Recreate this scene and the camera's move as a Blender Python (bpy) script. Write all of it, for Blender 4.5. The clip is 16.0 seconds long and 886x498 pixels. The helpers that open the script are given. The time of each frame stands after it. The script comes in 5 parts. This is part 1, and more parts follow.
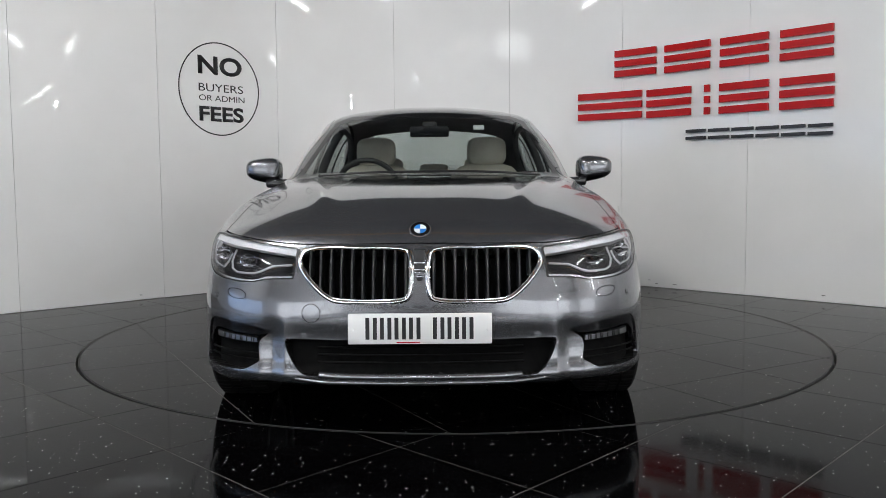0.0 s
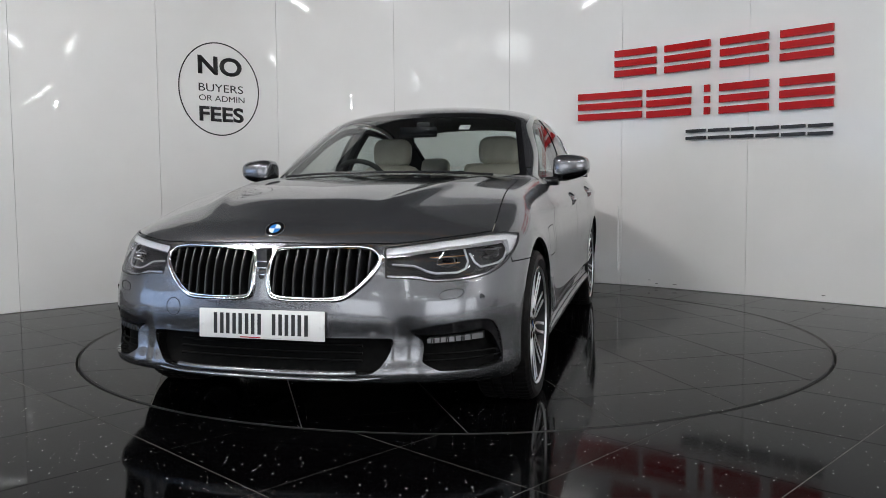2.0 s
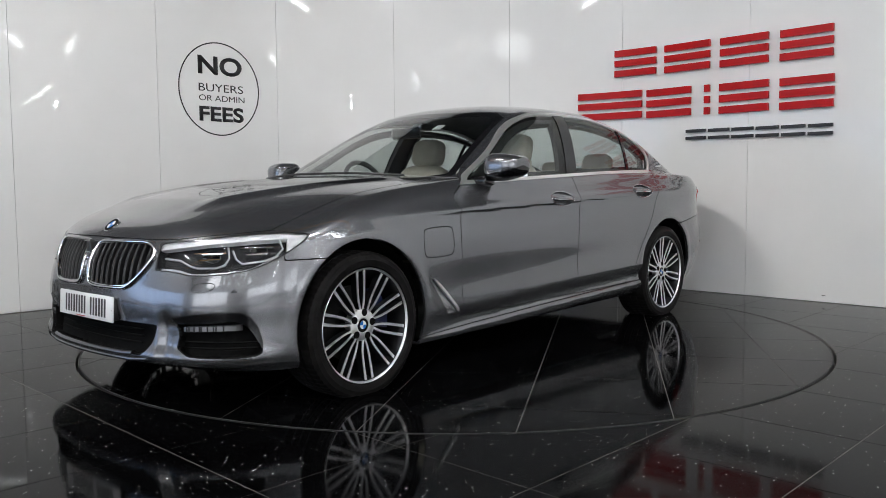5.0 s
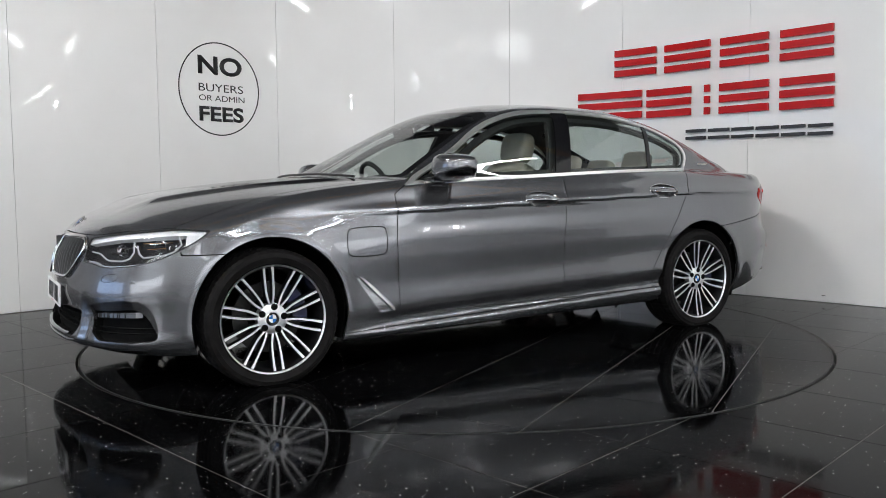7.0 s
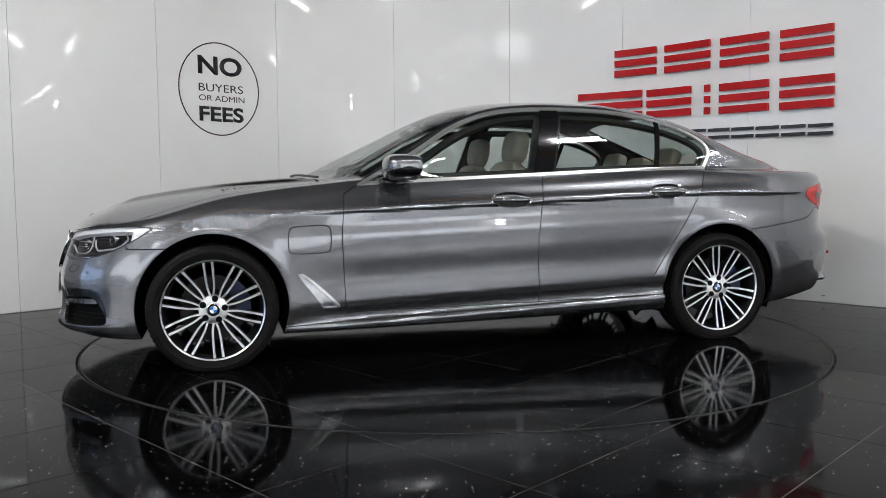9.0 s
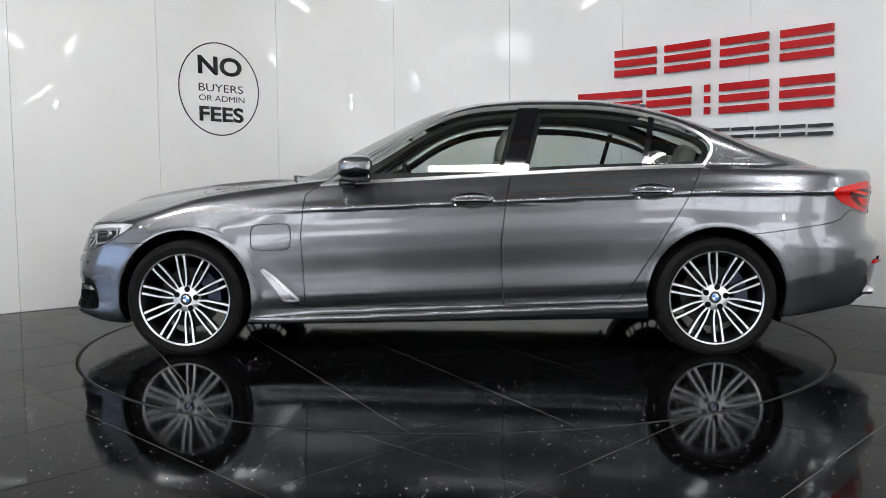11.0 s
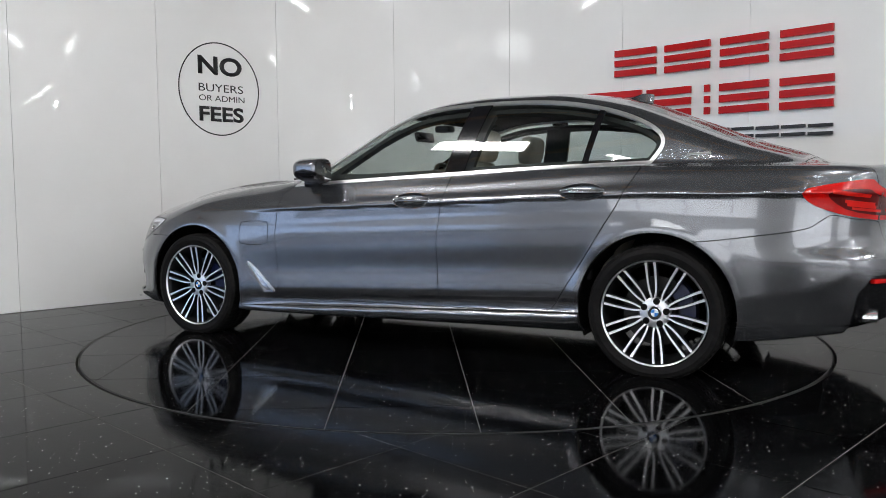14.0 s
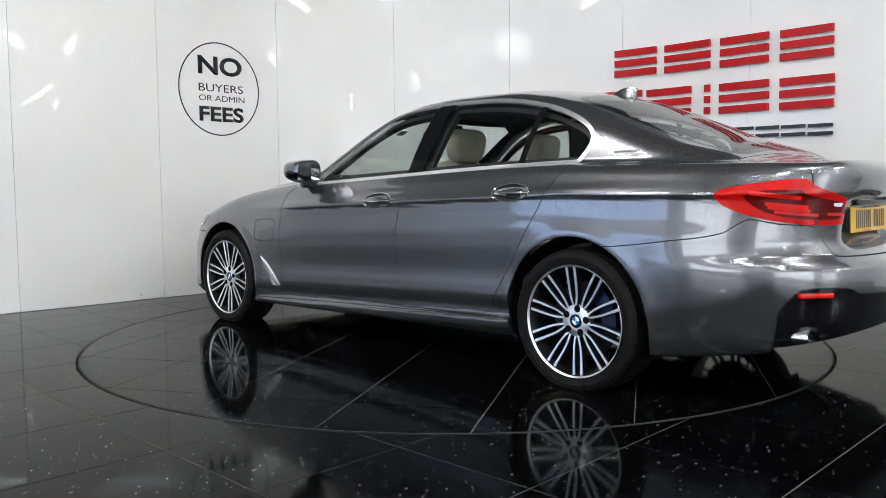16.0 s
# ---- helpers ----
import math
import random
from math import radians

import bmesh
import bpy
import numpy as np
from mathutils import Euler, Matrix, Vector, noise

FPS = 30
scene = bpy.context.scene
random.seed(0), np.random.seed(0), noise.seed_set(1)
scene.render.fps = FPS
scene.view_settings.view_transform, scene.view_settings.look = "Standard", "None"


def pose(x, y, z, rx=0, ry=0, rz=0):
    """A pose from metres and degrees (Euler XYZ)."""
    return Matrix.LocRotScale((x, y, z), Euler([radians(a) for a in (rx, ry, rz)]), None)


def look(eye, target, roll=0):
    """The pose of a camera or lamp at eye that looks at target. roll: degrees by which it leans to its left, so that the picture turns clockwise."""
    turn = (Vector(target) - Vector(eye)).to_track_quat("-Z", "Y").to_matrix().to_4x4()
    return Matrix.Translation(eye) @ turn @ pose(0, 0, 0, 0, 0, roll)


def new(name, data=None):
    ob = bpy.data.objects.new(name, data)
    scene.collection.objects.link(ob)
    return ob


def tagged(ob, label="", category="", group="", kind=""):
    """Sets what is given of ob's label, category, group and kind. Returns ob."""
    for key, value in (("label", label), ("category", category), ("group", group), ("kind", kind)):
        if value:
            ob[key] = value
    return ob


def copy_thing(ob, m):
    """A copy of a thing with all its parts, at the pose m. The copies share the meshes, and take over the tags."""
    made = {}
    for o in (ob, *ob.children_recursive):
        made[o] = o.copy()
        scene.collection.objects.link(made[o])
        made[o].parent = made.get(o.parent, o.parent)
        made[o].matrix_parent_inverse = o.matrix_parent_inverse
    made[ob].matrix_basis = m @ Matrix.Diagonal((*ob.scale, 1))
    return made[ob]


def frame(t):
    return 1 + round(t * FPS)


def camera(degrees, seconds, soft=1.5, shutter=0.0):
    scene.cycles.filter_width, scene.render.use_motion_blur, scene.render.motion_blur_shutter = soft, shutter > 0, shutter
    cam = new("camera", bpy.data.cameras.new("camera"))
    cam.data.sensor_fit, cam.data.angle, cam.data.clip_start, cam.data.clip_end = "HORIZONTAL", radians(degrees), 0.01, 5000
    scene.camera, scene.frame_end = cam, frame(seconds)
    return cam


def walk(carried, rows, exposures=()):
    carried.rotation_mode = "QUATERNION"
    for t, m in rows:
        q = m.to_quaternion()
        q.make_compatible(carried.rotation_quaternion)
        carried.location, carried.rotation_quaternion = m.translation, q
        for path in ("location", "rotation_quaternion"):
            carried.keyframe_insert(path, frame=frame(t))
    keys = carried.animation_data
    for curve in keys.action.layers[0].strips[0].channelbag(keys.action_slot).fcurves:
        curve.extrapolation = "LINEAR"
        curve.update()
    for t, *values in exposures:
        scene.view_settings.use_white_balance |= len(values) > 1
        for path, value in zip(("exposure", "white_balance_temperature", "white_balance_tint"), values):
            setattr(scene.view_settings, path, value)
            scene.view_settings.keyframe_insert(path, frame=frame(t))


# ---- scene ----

# ---------------------------------------------------------------- camera
cam = camera(57.95, 16.0, soft=0.8)
EYE = (0.0, -5.209, 0.915)
_p, _w = radians(4.18), radians(-0.72)
_t = (EYE[0] + math.sin(_w) * math.cos(_p), EYE[1] + math.cos(_w) * math.cos(_p), EYE[2] - math.sin(_p))
walk(cam, [(0.0, look(EYE, _t, -0.45)), (16.0, look(EYE, _t, -0.45))],
     exposures=[(0.0, -0.2), (2.0, -0.28), (4.0, -0.24), (6.5, -0.02), (8.0, -0.18), (9.0, -0.22), (11.5, 0.02), (12.5, -0.12), (13.5, -0.2), (14.5, -0.1), (16.0, 0.18)])

# the turntable: seconds and heading of the car's nose, degrees
TURN = [(0.0, -89.5), (0.5, -92.2), (1.0, -95.95), (1.5, -100.2), (2.0, -104.5), (2.5, -108.95), (3.0, -113.4), (3.5, -117.95),
        (4.0, -122.3), (4.5, -126.6), (5.0, -130.85), (5.5, -135.1), (6.0, -139.3), (6.5, -143.45), (7.0, -147.6), (7.5, -151.75), (8.0, -155.9),
        (8.5, -160.05), (9.0, -164.15), (9.5, -168.3), (10.0, -172.65), (10.5, -177.0), (11.0, -181.45), (11.5, -185.85), (12.0, -190.2),
        (12.5, -194.4), (13.0, -198.65), (13.5, -202.85), (14.0, -206.95), (14.5, -211.0), (15.0, -215.1), (15.5, -219.3), (16.0, -223.5)]
CAR_AT = (0.012, -0.142)          # the car's mid-wheelbase point on the table
TABLE_R = 2.248

# ---------------------------------------------------------------- light
world = bpy.data.worlds.new("world")
scene.world = world
world.use_nodes = True
world.node_tree.nodes["Background"].inputs[0].default_value = (0.5, 0.55, 0.6, 1)
world.node_tree.nodes["Background"].inputs[1].default_value = 0.0


def area(name, eye, target, sx, sy, watts, colour=(1, 1, 1)):
    d = bpy.data.lights.new(name, "AREA")
    d.shape, d.size, d.size_y, d.energy, d.color = "RECTANGLE", sx, sy, watts, colour
    ob = new(name, d)
    ob.matrix_world = look(eye, target)
    return ob


# ---------------------------------------------------------------- materials
def material(name, base, rough=0.5, metal=0.0, **kw):
    m = bpy.data.materials.new(name)
    m.use_nodes = True
    b = m.node_tree.nodes["Principled BSDF"]
    b.inputs["Base Color"].default_value = (*base, 1)
    b.inputs["Roughness"].default_value = rough
    b.inputs["Metallic"].default_value = metal
    for k, v in kw.items():
        key = k.replace("_", " ").title().replace("Ior", "IOR")
        key = {"IOR": "IOR"}.get(key, key)
        b.inputs[key].default_value = (*v, 1) if isinstance(v, tuple) else v
    return m


def nodes_of(m):
    nt = m.node_tree
    return nt, nt.nodes["Principled BSDF"], nt.links


def vary(m, lo, hi, scale=4.0, detail=6.0, rough=None, bump=0.0, bump_scale=60.0, coords="Object"):
    """Mottles a material between two colours, and its roughness; adds fine relief."""
    nt, b, ln = nodes_of(m)
    tc = nt.nodes.new("ShaderNodeTexCoord")
    n = nt.nodes.new("ShaderNodeTexNoise")
    n.inputs["Scale"].default_value, n.inputs["Detail"].default_value = scale, detail
    ln.new(tc.outputs[coords], n.inputs["Vector"])
    r = nt.nodes.new("ShaderNodeValToRGB")
    r.color_ramp.elements[0].position, r.color_ramp.elements[1].position = 0.3, 0.7
    r.color_ramp.elements[0].color, r.color_ramp.elements[1].color = (*lo, 1), (*hi, 1)
    ln.new(n.outputs["Fac"], r.inputs["Fac"])
    ln.new(r.outputs["Color"], b.inputs["Base Color"])
    if rough:
        q = nt.nodes.new("ShaderNodeMapRange")
        q.inputs["To Min"].default_value, q.inputs["To Max"].default_value = rough
        ln.new(n.outputs["Fac"], q.inputs["Value"])
        ln.new(q.outputs["Result"], b.inputs["Roughness"])
    if bump:
        n2 = nt.nodes.new("ShaderNodeTexNoise")
        n2.inputs["Scale"].default_value = bump_scale
        ln.new(tc.outputs[coords], n2.inputs["Vector"])
        bp = nt.nodes.new("ShaderNodeBump")
        bp.inputs["Strength"].default_value, bp.inputs["Distance"].default_value = bump, 0.01
        ln.new(n2.outputs["Fac"], bp.inputs["Height"])
        ln.new(bp.outputs["Normal"], b.inputs["Normal"])
    return m


def glowing(name, colour, strength):
    return material(name, (0.8, 0.8, 0.8), 0.5, emission_color=colour, emission_strength=strength)


def glass(name, tint, ior=1.5):
    m = bpy.data.materials.new(name)
    m.use_nodes = True
    nt = m.node_tree
    nt.nodes.clear()
    out = nt.nodes.new("ShaderNodeOutputMaterial")
    mix, tr, gl, lw, pw, mr = (nt.nodes.new(k) for k in ("ShaderNodeMixShader", "ShaderNodeBsdfTransparent", "ShaderNodeBsdfGlossy", "ShaderNodeLayerWeight", "ShaderNodeMath", "ShaderNodeMapRange"))
    tr.inputs["Color"].default_value = (*tint, 1)
    gl.inputs["Roughness"].default_value = 0.01
    lw.inputs["Blend"].default_value = 0.5
    pw.operation = "POWER"
    pw.inputs[1].default_value = 5.0
    mr.inputs["To Min"].default_value = 2 * ((ior - 1) / (ior + 1)) ** 2
    nt.links.new(lw.outputs["Facing"], pw.inputs[0])
    nt.links.new(pw.outputs[0], mr.inputs["Value"])
    nt.links.new(mr.outputs["Result"], mix.inputs[0])
    nt.links.new(tr.outputs[0], mix.inputs[1])
    nt.links.new(gl.outputs[0], mix.inputs[2])
    nt.links.new(mix.outputs[0], out.inputs["Surface"])
    return m


def paint_material():
    m = material("grey_metallic_paint", (0.17, 0.175, 0.19), 0.27, 0.85, coat_weight=1.0, coat_roughness=0.045, coat_ior=1.6)
    nt, b, ln = nodes_of(m)
    tc = nt.nodes.new("ShaderNodeTexCoord")
    v = nt.nodes.new("ShaderNodeTexNoise")
    v.inputs["Scale"].default_value, v.inputs["Detail"].default_value = 220, 3
    ln.new(tc.outputs["Object"], v.inputs["Vector"])
    r = nt.nodes.new("ShaderNodeValToRGB")
    r.color_ramp.elements[0].color = (0.152, 0.156, 0.168, 1)
    r.color_ramp.elements[1].color = (0.176, 0.180, 0.193, 1)
    ln.new(v.outputs["Fac"], r.inputs["Fac"])
    ln.new(r.outputs["Color"], b.inputs["Base Color"])
    return m


def tile_material():
    """Polished black quartz with bright flecks."""
    m = material("black_quartz_tile", (0.012, 0.012, 0.013), 0.07, specular_ior_level=0.5, ior=1.132)
    nt, b, ln = nodes_of(m)
    tc = nt.nodes.new("ShaderNodeTexCoord")
    oi = nt.nodes.new("ShaderNodeObjectInfo")
    add = nt.nodes.new("ShaderNodeVectorMath")
    add.operation = "MULTIPLY_ADD"
    add.inputs[1].default_value = (1, 1, 1)
    ln.new(tc.outputs["Object"], add.inputs[0])
    ln.new(oi.outputs["Random"], add.inputs[2])
    flecks = []
    for scale, reach, share in ((15.0, 0.036, 0.66), (48.0, 0.072, 0.95)):
        v = nt.nodes.new("ShaderNodeTexVoronoi")
        v.voronoi_dimensions = "2D"
        v.inputs["Scale"].default_value = scale
        ln.new(add.outputs[0], v.inputs["Vector"])
        less = nt.nodes.new("ShaderNodeMath")
        less.operation = "LESS_THAN"
        less.inputs[1].default_value = reach
        ln.new(v.outputs["Distance"], less.inputs[0])
        sep = nt.nodes.new("ShaderNodeSeparateColor")
        ln.new(v.outputs["Color"], sep.inputs[0])
        pick = nt.nodes.new("ShaderNodeMath")
        pick.operation = "GREATER_THAN"
        pick.inputs[1].default_value = share
        ln.new(sep.outputs[0], pick.inputs[0])
        mul = nt.nodes.new("ShaderNodeMath")
        mul.operation = "MULTIPLY"
        ln.new(less.outputs[0], mul.inputs[0])
        ln.new(pick.outputs[0], mul.inputs[1])
        flecks.append(mul)
    mx = nt.nodes.new("ShaderNodeMath")
    mx.operation = "MAXIMUM"
    ln.new(flecks[0].outputs[0], mx.inputs[0])
    ln.new(flecks[1].outputs[0], mx.inputs[1])
    mc = nt.nodes.new("ShaderNodeMix")
    mc.data_type = "RGBA"
    mc.inputs[6].default_value, mc.inputs[7].default_value = (0.0015, 0.0015, 0.0017, 1), (0.95, 0.95, 0.92, 1)
    ln.new(mx.outputs[0], mc.inputs[0])
    ln.new(mc.outputs[2], b.inputs["Base Color"])
    n = nt.nodes.new("ShaderNodeTexNoise")
    n.inputs["Scale"].default_value, n.inputs["Detail"].default_value = 5.0, 5.0
    ln.new(add.outputs[0], n.inputs["Vector"])
    q = nt.nodes.new("ShaderNodeMapRange")
    q.inputs["From Min"].default_value, q.inputs["From Max"].default_value = 0.3, 0.7
    q.inputs["To Min"].default_value, q.inputs["To Max"].default_value = 0.05, 0.095
    ln.new(n.outputs["Fac"], q.inputs["Value"])
    ln.new(q.outputs["Result"], b.inputs["Roughness"])
    return m


PAINT = paint_material()
TILE = tile_material()
GROUT = vary(material("grey_grout", (0.14, 0.13, 0.12), 0.8), (0.09, 0.085, 0.08), (0.19, 0.18, 0.165), 9.0)
PANEL = vary(material("white_gloss_laminate", (0.78, 0.78, 0.77), 0.12, specular_ior_level=0.27), (0.76, 0.76, 0.75), (0.81, 0.81, 0.80), 1.3, rough=(0.012, 0.03))
JOINT = material("grey_panel_joint", (0.66, 0.66, 0.64), 0.5)
HALL_WALL = vary(material("hall_wall_paint", (0.75, 0.75, 0.75), 0.7), (0.71, 0.71, 0.72), (0.79, 0.79, 0.79), 1.5)
ROOF_SHEET = vary(material("dark_roof_sheet", (0.1, 0.1, 0.11), 0.6), (0.07, 0.07, 0.08), (0.13, 0.13, 0.14), 2.0)
BEAM = vary(material("orange_steel_paint", (0.5, 0.22, 0.03), 0.5), (0.42, 0.18, 0.03), (0.55, 0.25, 0.04), 5.0)
RED = material("red_acrylic", (0.43, 0.006, 0.008), 0.32, specular_ior_level=0.2)
BLACK = material("black_plastic", (0.01, 0.01, 0.011), 0.35)
GLOSS_BLACK = material("gloss_black_plastic", (0.006, 0.006, 0.007), 0.08)
MATT_BLACK = vary(material("matt_black_liner", (0.004, 0.004, 0.004), 0.85, specular_ior_level=0.08), (0.003, 0.003, 0.003), (0.006, 0.006, 0.006), 30.0)
SATIN = material("satin_aluminium", (0.86, 0.86, 0.85), 0.36, 0.9)
EDGE = material("turntable_edge", (0.02, 0.02, 0.02), 0.5)
CHROME = material("bright_chrome", (0.9, 0.9, 0.91), 0.07, 1.0)
RUBBER = vary(material("tyre_rubber", (0.008, 0.008, 0.008), 0.5, specular_ior_level=0.07), (0.006, 0.006, 0.006), (0.012, 0.011, 0.011), 25.0, rough=(0.38, 0.6))
MACHINED = material("machined_alloy", (0.88, 0.88, 0.89), 0.38, 1.0)
SILVER = material("silvered_plastic", (0.6, 0.61, 0.63), 0.25, 0.9)
LAMP_DARK = material("lamp_black", (0.012, 0.012, 0.014), 0.28, specular_ior_level=0.25)
LAMP_BLACK = material("lamp_bezel", (0.25, 0.25, 0.26), 0.28, 0.95)
CALIPER = material("dark_blue_caliper", (0.004, 0.008, 0.05), 0.35)
DARK_ALLOY = material("dark_grey_alloy", (0.02, 0.02, 0.022), 0.35, 0.6)
STEEL = material("brake_steel", (0.035, 0.034, 0.033), 0.45, 1.0)
GUIDE = material("light_guide_plastic", (0.42, 0.43, 0.45), 0.12)
CLEAR = glass("clear_lens", (0.97, 0.97, 0.98), 1.35)
WINDOW = glass("tinted_window_glass", (0.71, 0.76, 0.735), 1.5)
SCREEN = glass("windscreen_glass", (0.76, 0.8, 0.785), 1.55)
WHITE = material("white_plate", (0.75, 0.75, 0.74), 0.3)
YELLOW = material("yellow_plate", (0.75, 0.42, 0.02), 0.3)
BRIGHT_RED = material("bright_red_lens", (0.62, 0.012, 0.008), 0.12, specular_ior_level=0.2, coat_weight=0.35, coat_roughness=0.02)
TAIL_RED = material("red_lens", (0.50, 0.003, 0.002), 0.25, specular_ior_level=0.15, coat_weight=0.6, coat_roughness=0.02)
DARK_RED = material("dark_red_lens", (0.09, 0.001, 0.001), 0.2, specular_ior_level=0.2, coat_weight=0.4)
LEATHER = vary(material("cream_leather", (0.5, 0.45, 0.38), 0.45), (0.44, 0.4, 0.33), (0.55, 0.5, 0.43), 12.0, bump=0.15, bump_scale=300.0)
TRIM = vary(material("black_cabin_trim", (0.02, 0.02, 0.02), 0.6), (0.014, 0.014, 0.015), (0.03, 0.03, 0.03), 20.0)
BLUE = material("blue_enamel", (0.02, 0.16, 0.5), 0.25)
ENAMEL = material("white_enamel", (0.75, 0.76, 0.78), 0.25)
DAY = glowing("daylight", (0.95, 0.98, 1.0), 4.0)
PANE = glowing("daylit_panel", (0.95, 0.98, 1.0), 9.0)
BLUE_DAY = glowing("blue_daylight", (0.45, 0.65, 1.0), 2.6)
TUBE = glowing("lamp_diffuser", (0.98, 0.99, 1.0), 105.0)

# ---------------------------------------------------------------- mesh helpers


def part(name, bm, mat, parent=None, label=""):
    """Links a bmesh as one mesh object, under a thing or a part."""
    me = bpy.data.meshes.new(name)
    bm.to_mesh(me)
    bm.free()
    ob = new(name, me)
    for m in (mat if isinstance(mat, (list, tuple)) else [mat]):
        me.materials.append(m)
    if parent is not None:
        ob.parent = parent
    if label:
        tagged(ob, label)
    return ob


def thing(name, label, category, m=None, group="", kind=""):
    ob = tagged(new(name), label, category, group, kind)
    if m is not None:
        ob.matrix_world = m
    return ob


def smooth(bm, angle=40):
    for f in bm.faces:
        f.smooth = True
    for e in bm.edges:
        if len(e.link_faces) == 2 and e.calc_face_angle(0) > radians(angle):
            e.smooth = False
    return bm


def box(lo, hi, bevel=0.0, m=None, seg=2, into=None):
    bm = into or bmesh.new()
    r = bmesh.ops.create_cube(bm, size=1, matrix=Matrix.Translation([(a + b) / 2 for a, b in zip(lo, hi)]) @ Matrix.Diagonal((*[b - a for a, b in zip(lo, hi)], 1)))
    if bevel:
        es = list({e for v in r["verts"] for e in v.link_edges})
        bmesh.ops.bevel(bm, geom=es, offset=bevel, segments=seg, affect="EDGES", profile=0.5)
        if not into:
            smooth(bm)
    if m is not None:
        bmesh.ops.transform(bm, matrix=m, verts=bm.verts)
    return bm


def lathe(rings, n=64, axis="Y", closed=False, into=None, caps=True):
    """A turned form: rings of (radius, offset along the axis)."""
    bm = into or bmesh.new()
    rows = []
    for r, o in rings:
        row = []
        for k in range(n):
            a = 2 * math.pi * k / n
            c, s = r * math.cos(a), r * math.sin(a)
            row.append(bm.verts.new({"Y": (c, o, s), "Z": (c, s, o), "X": (o, c, s)}[axis]))
        rows.append(row)
    if closed:
        rows.append(rows[0])
    for a, b in zip(rows, rows[1:]):
        for k in range(n):
            bm.faces.new((a[k], a[(k + 1) % n], b[(k + 1) % n], b[k]))
    if not closed and caps:
        for row in (rows[0], rows[-1]):
            if row[0].co != row[1].co:
                bm.faces.new(row)
    bmesh.ops.recalc_face_normals(bm, faces=bm.faces)
    return smooth(bm)


def prism(poly, z0, z1, m=None, into=None):
    """A plate with the outline poly between two heights."""
    bm = into or bmesh.new()
    lo = [bm.verts.new((x, y, z0)) for x, y in poly]
    hi = [bm.verts.new((x, y, z1)) for x, y in poly]
    n = len(poly)
    fs = [bm.faces.new(hi), bm.faces.new(lo[::-1])]
    for k in range(n):
        fs.append(bm.faces.new((lo[k], lo[(k + 1) % n], hi[(k + 1) % n], hi[k])))
    bmesh.ops.recalc_face_normals(bm, faces=fs)
    if m is not None:
        bmesh.ops.transform(bm, matrix=m, verts=lo + hi)
    return bm


def tube(points, r, n=8, closed=False, into=None):
    """A round bar along points."""
    bm = into or bmesh.new()
    pts = [Vector(p) for p in points]
    rows, count = [], len(pts)
    for i, p in enumerate(pts):
        a = pts[(i - 1) % count] if closed or i else p
        b = pts[(i + 1) % count] if closed or i < count - 1 else p
        d = (b - a).normalized()
        u = d.cross(Vector((0, 0, 1)))
        u = (u if u.length > 0.05 else d.cross(Vector((0, 1, 0)))).normalized()
        v = d.cross(u)
        rows.append([bm.verts.new(p + r * (math.cos(2 * math.pi * k / n) * u + math.sin(2 * math.pi * k / n) * v)) for k in range(n)])
    pairs = list(zip(rows, rows[1:])) + ([(rows[-1], rows[0])] if closed else [])
    for a, b in pairs:
        for k in range(n):
            bm.faces.new((a[k], a[(k + 1) % n], b[(k + 1) % n], b[k]))
    if not closed:
        bm.faces.new(rows[0]), bm.faces.new(rows[-1])
    bmesh.ops.recalc_face_normals(bm, faces=bm.faces)
    return smooth(bm)


# ---------------------------------------------------------------- the hall
WALL_R, WALL_C = 2.9, Vector((-0.05, 0.0888))
WALL_H = 3.5
QUARTER = WALL_R * math.pi / 4
# the corner wall: straight, a quarter bend, straight; s runs along it from the middle of the bend


def wall_at(s):
    """Place on the wall's face and the normal into the room."""
    if abs(s) <= QUARTER:
        a = s / WALL_R
        n = Vector((math.sin(a), math.cos(a)))
        return WALL_C + WALL_R * n, -n
    g = 1 if s > 0 else -1
    n = Vector((g, 1)) / math.sqrt(2)
    return WALL_C + WALL_R * n + (abs(s) - QUARTER) * Vector((g, -1)) / math.sqrt(2), -n


def on_wall(s, z, out=0.0):
    p, n = wall_at(s)
    p = p + out * n
    return Vector((p.x, p.y, z))


def wall_slab(s0, s1, z0, z1, out0, out1, steps=10, into=None):
    """A slab that follows the wall between two stretches."""
    bm = into or bmesh.new()
    rows = []
    for k in range(steps + 1):
        s = s0 + (s1 - s0) * k / steps
        rows.append([bm.verts.new(on_wall(s, z, o)) for z, o in ((z0, out0), (z0, out1), (z1, out1), (z1, out0))])
    for a, b in zip(rows, rows[1:]):
        for k in range(4):
            bm.faces.new((a[k], a[(k + 1) % 4], b[(k + 1) % 4], b[k]))
    bm.faces.new(rows[0]), bm.faces.new(rows[-1][::-1])
    bmesh.ops.recalc_face_normals(bm, faces=bm.faces)
    return bm


